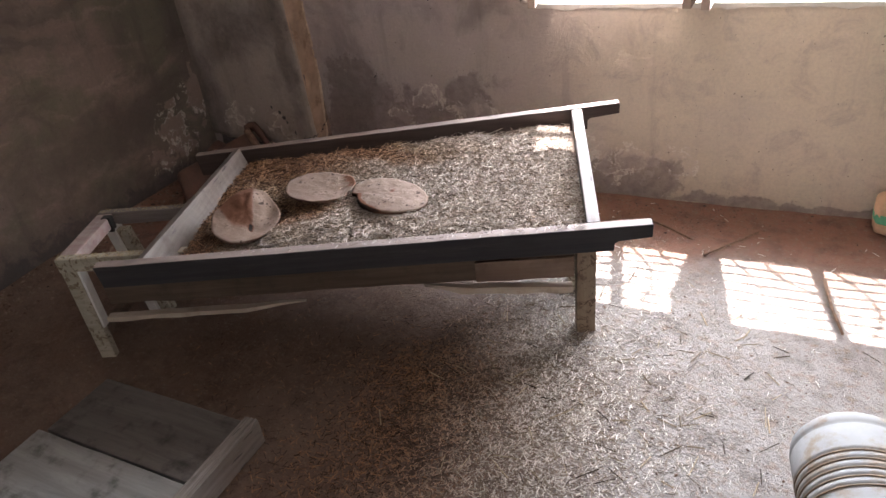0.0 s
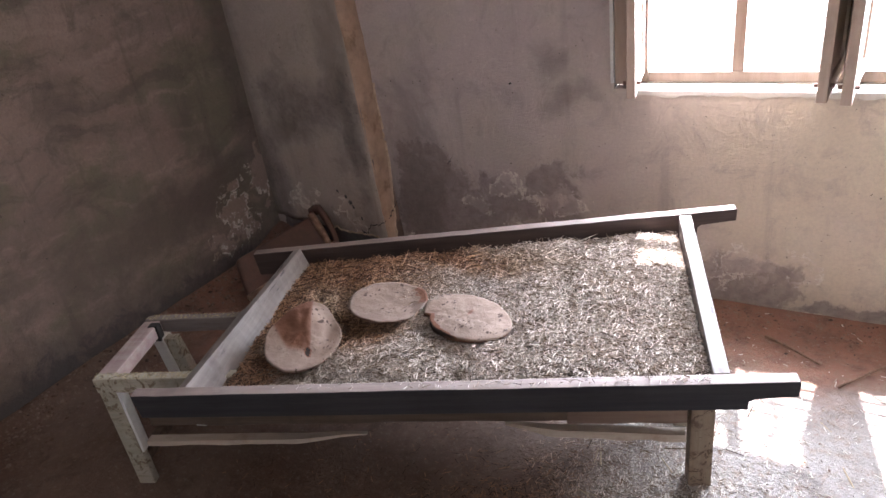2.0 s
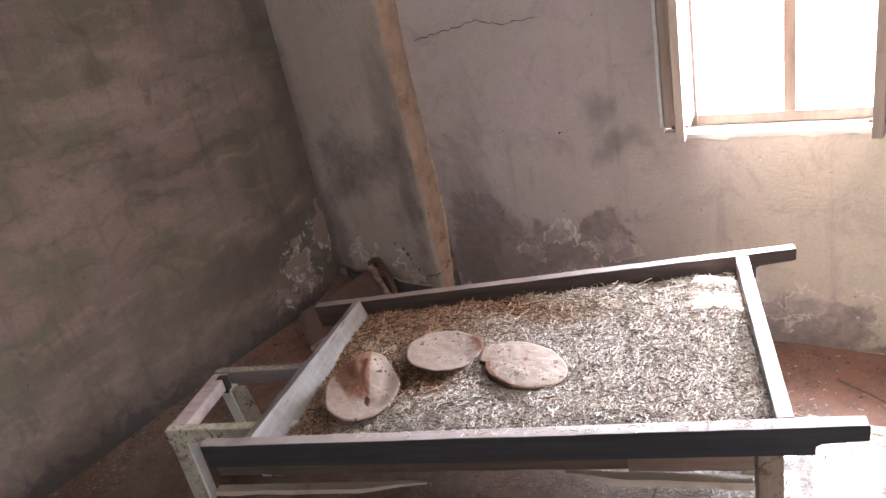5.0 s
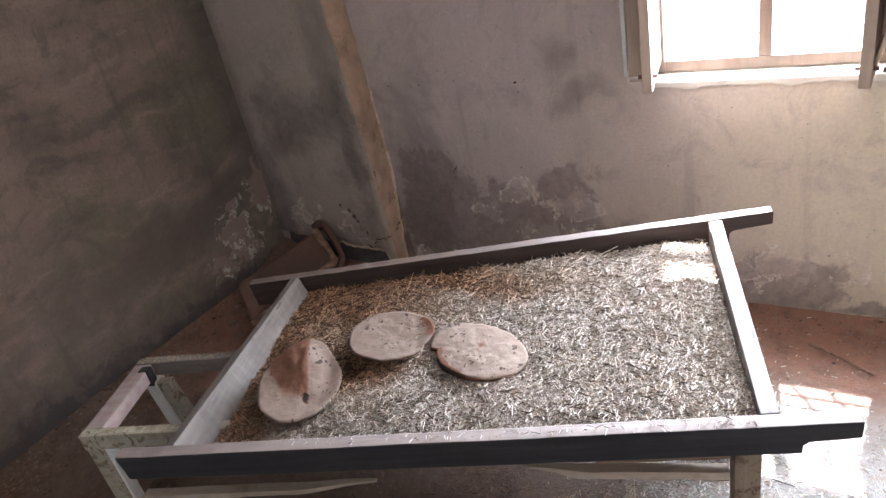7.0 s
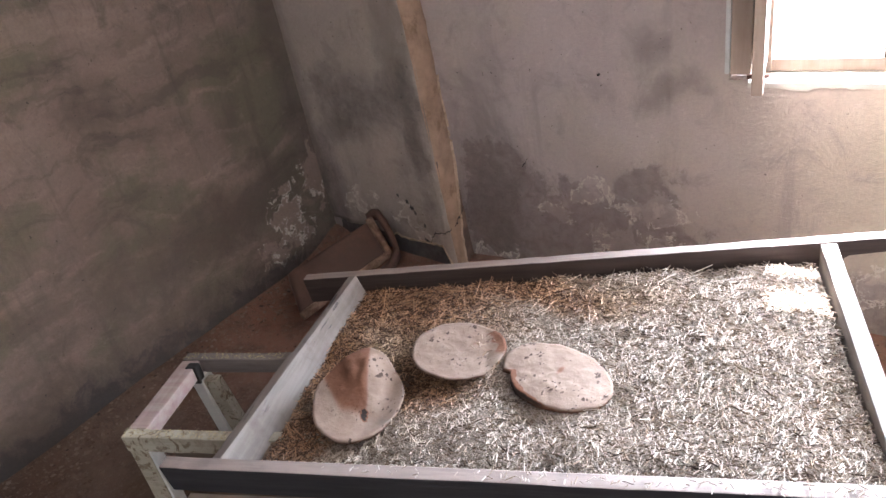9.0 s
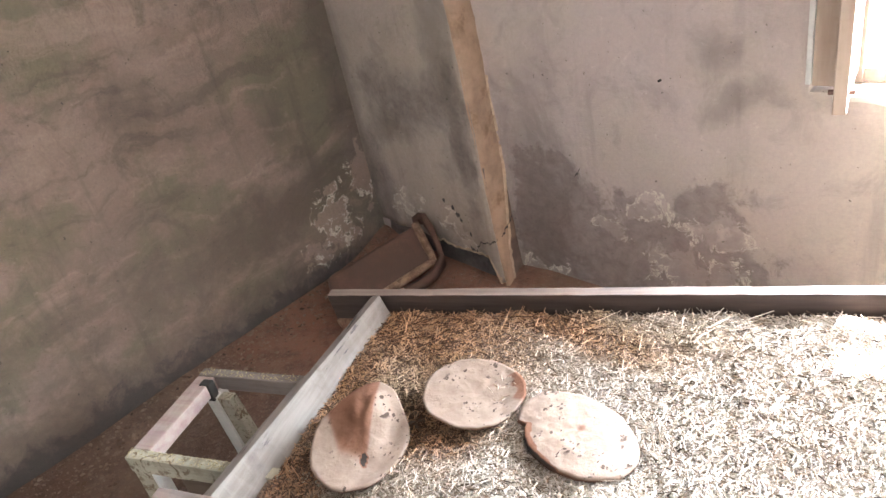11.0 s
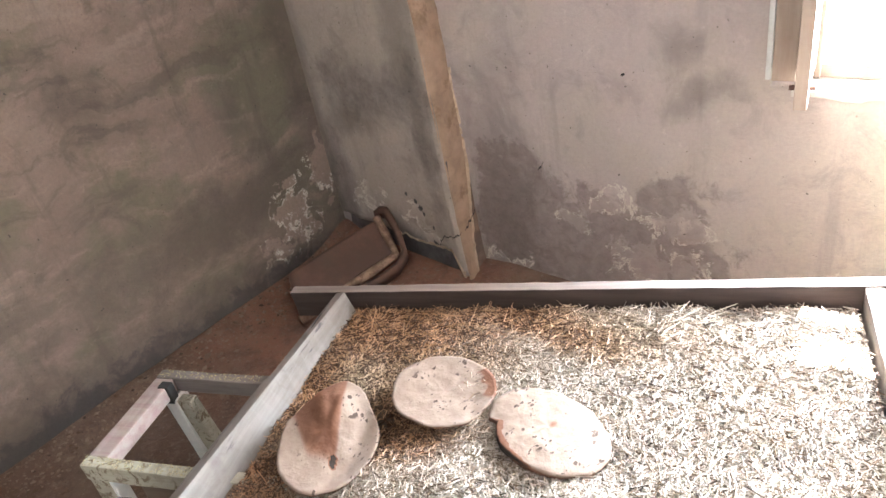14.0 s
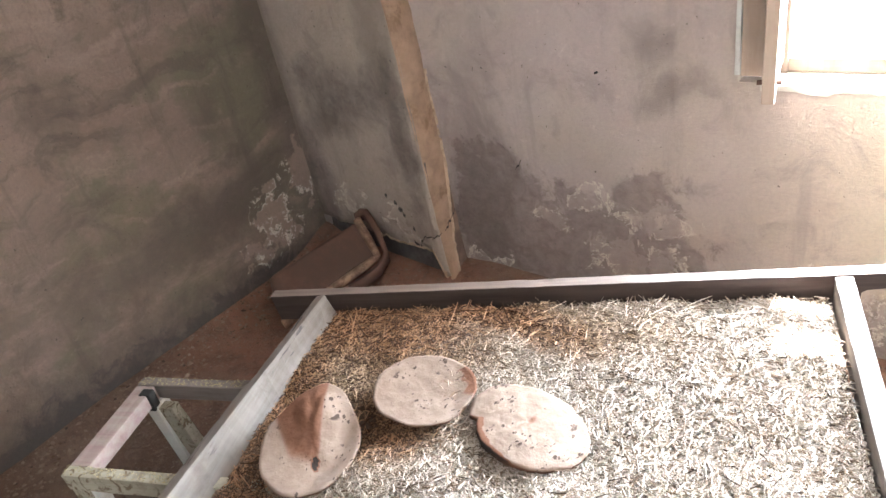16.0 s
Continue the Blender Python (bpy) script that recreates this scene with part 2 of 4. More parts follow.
TIMBER_Y = wood("pale_cross_timber", (0.175, 0.150, 0.132), (0.25, 0.222, 0.20), (0.09, 0.07, 0.06), 0.5, grain=(45, 2.5, 45), scuffs=(60, 7, 60))
# Dark rail sides, lowered further for the shade they stand in.
FRONTWOOD = wood("shaded_front_timber", (0.024, 0.023, 0.027), (0.042, 0.039, 0.041), (0.022, 0.02, 0.02), 0.4)
BACKWOOD = wood("shaded_brown_timber", (0.046, 0.032, 0.028), (0.074, 0.053, 0.047), (0.05, 0.035, 0.03), 0.4)
WORN_LIT = wood("worn_lit_timber", (0.20, 0.157, 0.138), (0.275, 0.222, 0.197), (0.11, 0.085, 0.075), 0.35)
RAILWOOD = wood("grey_timber", (0.16, 0.135, 0.125), (0.25, 0.215, 0.195), (0.07, 0.055, 0.05), 0.4)
CREAM = wood("cream_paint", (0.33, 0.305, 0.235), (0.42, 0.39, 0.32), (0.12, 0.085, 0.055), 0.6, 0.65, chips=(0.15, 0.11, 0.07))
PINK = wood("pink_paint", (0.34, 0.235, 0.235), (0.40, 0.34, 0.30), (0.16, 0.11, 0.09), 0.5, 0.65)
WHITEWOOD = wood("white_paint", (0.62, 0.62, 0.60), (0.70, 0.70, 0.67), (0.28, 0.25, 0.2), 0.3, 0.55)
SLIMY = wood("damp_grey_boards", (0.10, 0.088, 0.080), (0.16, 0.142, 0.130), (0.03, 0.027, 0.024), 0.8, 0.40, (2.5, 30, 30))
# Lower platform board: a lighter grey that also carries its sheen as colour.
SHEENBOARD = wood("sheen_grey_board", (0.24, 0.235, 0.225), (0.36, 0.355, 0.34), (0.06, 0.055, 0.05), 0.75, 0.42, (2.5, 30, 30))
DIRTY = wood("dirty_painted_wood", (0.20, 0.15, 0.105), (0.27, 0.215, 0.155), (0.07, 0.045, 0.032), 0.8, 0.75, (40, 40, 2.5), (0.09, 0.06, 0.04))
# Plank brown lowered for the shade under the tray.
SHADY = wood("shaded_brown_board", (0.17, 0.112, 0.083), (0.23, 0.165, 0.125), (0.08, 0.05, 0.04), 0.5)
DARKWOOD = wood("dark_timber", (0.085, 0.058, 0.042), (0.135, 0.098, 0.072), (0.05, 0.04, 0.03), 0.5)
PLANK = wood("pale_plank", (0.42, 0.35, 0.28), (0.52, 0.45, 0.37), (0.2, 0.13, 0.09), 0.5)
LEAFWOOD = wood("leaf_wood", (0.40, 0.305, 0.24), (0.50, 0.405, 0.33), (0.24, 0.175, 0.135), 0.35, 0.6, (25, 25, 2.5))
FRAMEWOOD = wood("window_wood", (0.11, 0.075, 0.055), (0.16, 0.115, 0.088), (0.065, 0.045, 0.034), 0.35, 0.6, (25, 25, 2.5))


def earth():
    m, nt, b = mat("earth_floor")
    v = coords(nt)
    big = noise_of(nt, v, 1.3, 8.0, 0.6)
    mid = noise_of(nt, v, 9.0, 8.0, 0.7)
    fine = noise_of(nt, v, 70.0, 8.0, 0.75)
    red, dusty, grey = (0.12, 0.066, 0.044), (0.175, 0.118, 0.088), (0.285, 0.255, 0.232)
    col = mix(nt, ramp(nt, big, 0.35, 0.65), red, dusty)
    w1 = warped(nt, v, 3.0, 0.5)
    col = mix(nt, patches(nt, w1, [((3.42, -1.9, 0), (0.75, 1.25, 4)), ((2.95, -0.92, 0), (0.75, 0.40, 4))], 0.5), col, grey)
    col = mix(nt, patches(nt, w1, [((2.9, -0.14, 0), (1.6, 0.34, 4)), ((0.6, -0.5, 0), (0.8, 0.6, 4))], 0.4), col, (0.245, 0.122, 0.082))
    col = mix(nt, ramp(nt, mid, 0.45, 0.70, 0.0, 0.58), col, (0.065, 0.038, 0.028))
    col = mix(nt, ramp(nt, noise_of(nt, v, 28.0, 8.0, 0.72), 0.5, 0.64, 0.0, 0.6), col, (0.21, 0.135, 0.095))
    col = mix(nt, ramp(nt, fine, 0.54, 0.66, 0.0, 0.6), col, (0.27, 0.215, 0.165))
    nt.links.new(col, b.inputs["Base Color"])
    b.inputs["Roughness"].default_value = 0.95
    bump(nt, b, math_of(nt, "ADD", mid, math_of(nt, "MULTIPLY", fine, 0.6)), 0.9, 0.02)
    return m


EARTH = earth()


# Brown dusty straw; third and last spots paint the shade in hollows.
BED_DUST_SHADE = [((1.25, -0.95, 0.5), (0.42, 0.20, 1)), ((1.62, -0.86, 0.5), (0.30, 0.08, 1)), ((1.57, -1.32, 0.5), (0.17, 0.12, 1)), ((1.22, -1.35, 0.5), (0.12, 0.3, 1)), ((1.36, -1.60, 0.5), (0.10, 0.12, 1))]
BED_GOLD = [((1.30, -1.15, 0.5), (0.38, 0.40, 1)), ((1.75, -0.82, 0.5), (0.35, 0.10, 1))]


def straw_material(name, pale, tan, brown, dusty, golden=(), warm=((0.060, 0.026, 0.013), (0.42, 0.225, 0.118)), amount=0.85, edge=0.6):
    m, nt, b = mat(name)
    geo = nt.nodes.new("ShaderNodeNewGeometry")
    r = geo.outputs["Random Per Island"]
    col = mix(nt, ramp(nt, r, 0.15, 0.6), tan, pale)
    col = mix(nt, ramp(nt, r, 0.88, 0.94), col, brown)
    if golden:
        w = warped(nt, coords(nt), 3.0, 0.35)
        col = mix(nt, math_of(nt, "MULTIPLY", patches(nt, w, golden, 0.7), 0.85), col, mix(nt, ramp(nt, r, 0.30, 0.75), (0.080, 0.045, 0.025), (0.52, 0.375, 0.240)))
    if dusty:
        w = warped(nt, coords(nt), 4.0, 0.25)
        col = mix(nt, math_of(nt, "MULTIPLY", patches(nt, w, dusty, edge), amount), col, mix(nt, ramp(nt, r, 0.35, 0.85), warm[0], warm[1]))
    nt.links.new(col, b.inputs["Base Color"])
    b.inputs["Roughness"].default_value = 0.7
    b.inputs["Specular IOR Level"].default_value = 0.2
    return m


def straw_dust():
    m, nt, b = mat("packed_straw")
    v = coords(nt)
    n1 = noise_of(nt, mapped(nt, v, (1, 1.6, 1)), 90.0, 6.0, 0.75)
    col = mix(nt, ramp(nt, n1, 0.35, 0.65), (0.20, 0.166, 0.138), (0.40, 0.350, 0.300))
    w = warped(nt, v, 4.0, 0.25)
    col = mix(nt, math_of(nt, "MULTIPLY", patches(nt, w, BED_DUST_SHADE + BED_GOLD, 0.6), 0.85), col, mix(nt, ramp(nt, n1, 0.35, 0.65), (0.058, 0.032, 0.019), (0.20, 0.122, 0.072)))
    nt.links.new(col, b.inputs["Base Color"])
    b.inputs["Roughness"].default_value = 0.9
    bump(nt, b, n1, 0.8, 0.01)
    return m


STRAW = straw_material("straw", (0.545, 0.478, 0.415), (0.225, 0.166, 0.120), (0.07, 0.05, 0.04), BED_DUST_SHADE, BED_GOLD)
# Straw turns darker and redder in two patches around the bench.
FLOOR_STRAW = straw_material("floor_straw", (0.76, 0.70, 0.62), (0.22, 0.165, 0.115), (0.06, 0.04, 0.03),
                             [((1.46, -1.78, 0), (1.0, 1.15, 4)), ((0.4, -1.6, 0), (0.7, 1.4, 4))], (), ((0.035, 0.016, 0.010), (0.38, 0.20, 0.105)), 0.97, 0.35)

UNDERSTRAW = straw_dust()
TWIG = straw_material("twig", (0.42, 0.33, 0.22), (0.06, 0.042, 0.03), (0.05, 0.035, 0.025), [])
CRUMB = straw_material("crumbs", (0.24, 0.17, 0.13), (0.13, 0.08, 0.055), (0.07, 0.045, 0.035), [])
CHAFF = straw_material("chaff", (0.50, 0.43, 0.26), (0.36, 0.28, 0.14), (0.2, 0.14, 0.07), [])


def simple(name, col, rough=0.6, var=0.25, scale=20.0, metal=0.0, dirt=None, dirt_scale=8.0, dirt_lo=0.5):
    m, nt, b = mat(name)
    v = coords(nt)
    n1 = noise_of(nt, v, scale, 6.0, 0.65)
    dark = tuple(c * (1 - var) for c in col)
    c = mix(nt, ramp(nt, n1, 0.3, 0.7), dark, col)
    if dirt:
        c = mix(nt, ramp(nt, noise_of(nt, v, dirt_scale, 8.0, 0.7), dirt_lo, dirt_lo + 0.16, 0.0, 0.85), c, dirt)
    nt.links.new(c, b.inputs["Base Color"])
    b.inputs["Roughness"].default_value = rough
    b.inputs["Metallic"].default_value = metal
    bump(nt, b, n1, 0.25, 0.004)
    return m


UNDERCOAT = simple("bare_grey_wall", (0.155, 0.140, 0.136), 0.95, 0.45, 14.0, dirt=(0.085, 0.074, 0.072), dirt_scale=6.0, dirt_lo=0.45)
BAND_DARK = simple("bare_earth_wall", (0.235, 0.160, 0.125), 0.95, 0.4, 16.0, dirt=(0.12, 0.085, 0.07), dirt_scale=7.0, dirt_lo=0.45)
BAND = simple("ochre_plaster", (0.43, 0.298, 0.212), 0.9, 0.35, 9.0, dirt=(0.20, 0.13, 0.08), dirt_scale=5.0, dirt_lo=0.52)
BAND_PALE = simple("pale_ochre_plaster", (0.60, 0.46, 0.335), 0.9, 0.3, 30.0, dirt=(0.26, 0.17, 0.1), dirt_scale=14.0, dirt_lo=0.5)
IRON = simple("painted_iron", (0.55, 0.54, 0.52), 0.5, 0.3, 40.0)
RUST = simple("rusty_brown", (0.150, 0.078, 0.056), 0.8, 0.4, 7.0, dirt=(0.085, 0.05, 0.037), dirt_scale=3.0, dirt_lo=0.48)
RUST_EDGE = simple("worn_edge", (0.36, 0.235, 0.16), 0.8, 0.4, 14.0, dirt=(0.13, 0.07, 0.045), dirt_scale=24.0, dirt_lo=0.43)
PLASTIC = simple("white_plastic", (0.275, 0.272, 0.265), 0.85, 0.18, 6.0, dirt=(0.19, 0.135, 0.088), dirt_scale=9.0, dirt_lo=0.46)
GRIME = simple("brown_grime", (0.20, 0.14, 0.09), 0.8, 0.4, 30.0)
SACKCLOTH = simple("white_sack", (0.66, 0.64, 0.62), 0.7, 0.15, 90.0, dirt=(0.40, 0.32, 0.24), dirt_scale=5.0, dirt_lo=0.55)
STICKWOOD = simple("stick_bark", (0.22, 0.13, 0.08), 0.85, 0.5, 40.0)
CHAR = simple("charred", (0.02, 0.018, 0.016), 0.8, 0.3, 30.0)
DUSTY_GROUND = simple("dusty_ground", (0.52, 0.44, 0.34), 0.95, 0.2, 1.0)
OUTWALL = simple("outer_wall", (0.66, 0.62, 0.55), 0.9, 0.1, 2.0)
GREENBAG = simple("green_cloth", (0.10, 0.36, 0.22), 0.7, 0.2, 20.0)
ORANGEBAG = simple("orange_cloth", (0.62, 0.40, 0.26), 0.75, 0.2, 20.0)


def dish_material():
    m, nt, b = mat("pale_dish")
    v = coords(nt)
    n1 = noise_of(nt, v, 14.0, 7.0, 0.65)
    col = mix(nt, ramp(nt, n1, 0.35, 0.7), (0.195, 0.138, 0.106), (0.250, 0.187, 0.150))
    w = warped(nt, v, 30.0, 0.03)
    spots = None
    for sc, lim in ((34.0, 0.10), (55.0, 0.15), (95.0, 0.19)):
        vor = node(nt, "ShaderNodeTexVoronoi", Scale=sc, Randomness=1.0)
        nt.links.new(mapped(nt, w, (1.0, 0.6, 1.0)), vor.inputs["Vector"])
        size = ramp(nt, noise_of(nt, v, 30.0, 2.0, 0.5), 0.3, 0.7, -0.18, 0.10)
        d = math_of(nt, "ADD", vor.outputs["Distance"], size)
        one = ramp(nt, d, lim + 0.05, lim - 0.04)
        spots = one if spots is None else math_of(nt, "MAXIMUM", spots, one)
    keep = ramp(nt, noise_of(nt, v, 13.0, 3.0, 0.5), 0.50, 0.56)
    col = mix(nt, math_of(nt, "MULTIPLY", spots, keep), col, (0.06, 0.04, 0.03))
    att = nt.nodes.new("ShaderNodeAttribute")
    att.attribute_name = "brown"
    rag = math_of(nt, "ADD", att.outputs["Fac"], math_of(nt, "MULTIPLY", math_of(nt, "SUBTRACT", n1, 0.5), 0.5))
    col = mix(nt, ramp(nt, rag, 0.2, 0.8, 0.0, 0.92), col, (0.150, 0.066, 0.038))
    col = mix(nt, ramp(nt, att.outputs["Fac"], 1.25, 1.6), col, (0.03, 0.022, 0.018))
    nt.links.new(col, b.inputs["Base Color"])
    b.inputs["Roughness"].default_value = 0.85
    b.inputs["Specular IOR Level"].default_value = 0.2
    bump(nt, b, math_of(nt, "ADD", n1, noise_of(nt, v, 45.0, 6.0, 0.7)), 0.5, 0.006)
    return m


DISH = dish_material()


# ---- mesh helpers ----
def finish(bm, name, material, smooth=False):
    me = bpy.data.meshes.new(name)
    bmesh.ops.recalc_face_normals(bm, faces=bm.faces[:])
    bm.to_mesh(me)
    bm.free()
    for mm in (material if isinstance(material, (list, tuple)) else (material,)):
        me.materials.append(mm)
    if smooth:
        for p in me.polygons:
            p.use_smooth = True
    return me


def part(name, bm, material, parent=None, label="", smooth=False):
    ob = new(name, finish(bm, name, material, smooth))
    if parent is not None:
        ob.parent = parent
    if label:
        tagged(ob, label)
    return ob


def thing(name, at, label, category, group="", kind=""):
    ob = new(name)
    ob.empty_display_size = 0.1
    ob.matrix_world = at
    return tagged(ob, label, category, group, kind)


def hexa(corners, bevel=0.0, cuts=0, wobble=0.0, seed=0):
    """A board from its eight corners: four at one end, the same four at the other."""
    bm = bmesh.new()
    n = cuts + 1
    rings = []
    rnd = random.Random(seed)
    for i in range(n + 1):
        f = i / n
        ring = []
        for a, c in zip(corners[:4], corners[4:]):
            p = Vector(a).lerp(Vector(c), f)
            if wobble and 0 < i < n:
                p += Vector((0, rnd.uniform(-1, 1), rnd.uniform(-1, 1))) * wobble
            ring.append(bm.verts.new(p))
        rings.append(ring)
    for r, s in zip(rings, rings[1:]):
        for k in range(4):
            bm.faces.new((r[k], r[(k + 1) % 4], s[(k + 1) % 4], s[k]))
    bm.faces.new(rings[0])
    bm.faces.new(rings[-1][::-1])
    bmesh.ops.recalc_face_normals(bm, faces=bm.faces[:])
    if bevel:
        edges = [e for e in bm.edges if len(e.link_faces) == 2 and e.calc_face_angle() > 0.6]
        bmesh.ops.bevel(bm, geom=edges, offset=bevel, segments=2, profile=0.6, affect="EDGES", clamp_overlap=True)
    return bm


def board(x0, x1, y0, y1, z0, z1, bevel=0.003, cuts=0, wobble=0.0, seed=0):
    return hexa([(x0, y0, z0), (x0, y1, z0), (x0, y1, z1), (x0, y0, z1), (x1, y0, z0), (x1, y1, z0), (x1, y1, z1), (x1, y0, z1)], bevel, cuts, wobble, seed)


def joined(*bms):
    out = bmesh.new()
    for b in bms:
        me = bpy.data.meshes.new("tmp")
        b.to_mesh(me)
        b.free()
        out.from_mesh(me)
        bpy.data.meshes.remove(me)
    return out


def tube(points, radius, sides=6, taper=None):
    """A round bar along points; taper gives a radius factor along the way."""
    bm = bmesh.new()
    pts = [Vector(p) for p in points]
    rings = []
    for i, p in enumerate(pts):
        d = (pts[min(i + 1, len(pts) - 1)] - pts[max(i - 1, 0)]).normalized()
        a = d.orthogonal().normalized() if i == 0 else (a - d * a.dot(d)).normalized()
        c = d.cross(a)
        r = radius * (taper(i / (len(pts) - 1)) if taper else 1.0)
        rings.append([bm.verts.new(p + (a * math.cos(t) + c * math.sin(t)) * r) for t in (2 * math.pi * k / sides for k in range(sides))])
    for r, s in zip(rings, rings[1:]):
        for k in range(sides):
            bm.faces.new((r[k], r[(k + 1) % sides], s[(k + 1) % sides], s[k]))
    bm.faces.new(rings[0][::-1])
    bm.faces.new(rings[-1])
    return bm


def grid_sheet(nx, ny, fn):
    bm = bmesh.new()
    vs = [[bm.verts.new(fn(i / nx, j / ny)) for j in range(ny + 1)] for i in range(nx + 1)]
    for i in range(nx):
        for j in range(ny):
            bm.faces.new((vs[i][j], vs[i + 1][j], vs[i + 1][j + 1], vs[i][j + 1]))
    return bm


# ---- the room ----
X_EAST, Y_SOUTH, Z_CEIL = 5.2, -4.6, 2.75
WIN = (2.06, 3.72, 0.928, 2.51)
WEST_LEAN, WEST_X = 0.018, 0.03


def west_x(y):
    return WEST_X + WEST_LEAN * y


def front_y(x):
    """The inner face of the north wall, with the thicker part in the corner."""
    return -0.01 - 0.157 * (x - 0.03) if x < 0.915 else 0.0


def floor_z(x, y):
    z = 0.010 * noise.noise((x * 2.1, y * 2.1, 0.3)) + 0.004 * noise.noise((x * 8, y * 8, 2.0))
    z += 0.05 * math.exp(-((x - west_x(y)) / 0.09) ** 2)
    z += 0.034 * math.exp(-((x - 0.78) ** 2 + (y + 1.70) ** 2) / 0.1)
    back = max(0.0, min(1.0, (2.1 - x) / 1.0))
    z += 0.070 * back * math.exp(-((front_y(x) - y) / 0.17) ** 2)
    return z - 0.006


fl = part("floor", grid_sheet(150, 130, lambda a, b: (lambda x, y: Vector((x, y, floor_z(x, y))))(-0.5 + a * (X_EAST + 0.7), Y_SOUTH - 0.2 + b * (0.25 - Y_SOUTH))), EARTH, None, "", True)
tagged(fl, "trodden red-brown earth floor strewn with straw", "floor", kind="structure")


def wall_grid(x0, x1, z0, z1, seed):
    """The inner face of a wall as a gently uneven sheet in the x-z plane."""
    nx, nz = max(1, int((x1 - x0) / 0.04)), max(1, int((z1 - z0) / 0.04))

    def f(a, b):
        x, z = x0 + a * (x1 - x0), z0 + b * (z1 - z0)
        inner = min(1.0, 12 * min(a, 1 - a, b, 1 - b))
        return Vector((x, -0.006 * inner * (0.5 + noise.noise((x * 2.5, z * 2.5, seed))), z))
    return grid_sheet(nx, nz, f)


def solid_wall(pieces, thick, seed):
    """Wall pieces (x0, x1, z0, z1) with an uneven inner face at y = 0 and a body behind."""
    bms = []
    for x0, x1, z0, z1 in pieces:
        bms.append(wall_grid(x0, x1, z0, z1, seed))
        bms.append(board(x0, x1, 0.002, thick, z0, z1, 0))
    return joined(*bms)


T = 0.16
north = part("wall_north", solid_wall([(-0.4, WIN[0], -0.1, Z_CEIL), (WIN[1], X_EAST, -0.1, Z_CEIL), (WIN[0], WIN[1], -0.1, WIN[2]), (WIN[0], WIN[1], WIN[3], Z_CEIL)], T, 3.0), NORTH, None, "", True)
tagged(north, "stained flaking tan plaster wall with a window opening", "wall", kind="structure")
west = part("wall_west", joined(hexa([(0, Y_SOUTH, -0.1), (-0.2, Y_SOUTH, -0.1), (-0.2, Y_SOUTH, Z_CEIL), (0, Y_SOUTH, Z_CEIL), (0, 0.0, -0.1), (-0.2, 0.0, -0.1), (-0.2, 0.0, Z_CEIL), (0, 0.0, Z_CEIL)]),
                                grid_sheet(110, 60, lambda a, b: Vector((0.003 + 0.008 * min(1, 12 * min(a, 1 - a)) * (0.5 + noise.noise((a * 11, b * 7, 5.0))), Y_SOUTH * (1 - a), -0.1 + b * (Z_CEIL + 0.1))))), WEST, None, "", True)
west.matrix_world = pose(WEST_X, 0, 0, 0, 0, -math.degrees(math.atan(WEST_LEAN)))
tagged(west, "dark olive-brown stained plaster wall with pale flaking patches", "wall", kind="structure")
tagged(part("wall_east", board(X_EAST, X_EAST + 0.2, Y_SOUTH, 0.16, -0.1, Z_CEIL, 0), PLAIN), "plain tan plaster wall", "wall", kind="structure")
tagged(part("wall_south", board(-0.9, X_EAST + 0.2, Y_SOUTH - 0.2, Y_SOUTH, -0.1, Z_CEIL, 0), PLAIN), "plain tan plaster wall", "wall", kind="structure")
tagged(part("ceiling", board(-0.9, X_EAST + 0.2, Y_SOUTH - 0.2, 0.16, Z_CEIL, Z_CEIL + 0.12, 0), PLAIN), "plain dull plaster ceiling", "ceiling", kind="structure")

# the thicker part of the north wall in the corner, its coat broken off along the foot
def edge_x(z):
    return 0.914 - 0.040 * min(z, 1.35) + 0.008 * noise.noise((z * 4, 1.7, 0)) + 0.005 * noise.noise((z * 17, 2.7, 0))


def coat_foot(x):
    z = 0.162 + 0.020 * noise.noise((x * 9, 3.3, 0)) + 0.012 * noise.noise((x * 34, 5.1, 0))
    return z - 0.115 * max(0.0, min(1.0, (x - 0.845) / 0.05))


def front_coat(nx=60, nz=70):
    bm = bmesh.new()
    cols = []
    for i in range(nx + 1):
        a = i / nx
        col = []
        zf = coat_foot(-0.1 + a * 1.01)
        for j in range(nz + 2):
            z = zf + (Z_CEIL - zf) * max(0, j - 1) / nz
            x = -0.1 + a * (edge_x(z) + 0.1)
            y = front_y(min(x, 0.91)) - 0.003 - 0.006 * noise.noise((x * 3, z * 3, 8.0)) + 0.010 * step(a, 0.985, 1.0)
            if j == 0:
                y, z = y + 0.014, z + 0.004
            col.append(bm.verts.new((x, y, z)))
        cols.append(col)
    for r, q in zip(cols, cols[1:]):
        for j in range(nz + 1):
            bm.faces.new((r[j], q[j], q[j + 1], r[j + 1]))
    return bm


def step(a, lo, hi):
    t = max(0.0, min(1.0, (a - lo) / (hi - lo)))
    return t * t * (3 - 2 * t)


def lost_depth(z):
    """How far in from the corner the coat of the return still holds, as a share of its depth."""
    return 0.40 + 0.58 * step(z, 0.03, 0.66) + 0.05 * noise.noise((z * 22, 6.0, 0)) + 0.03 * noise.noise((z * 60, 9.0, 0))


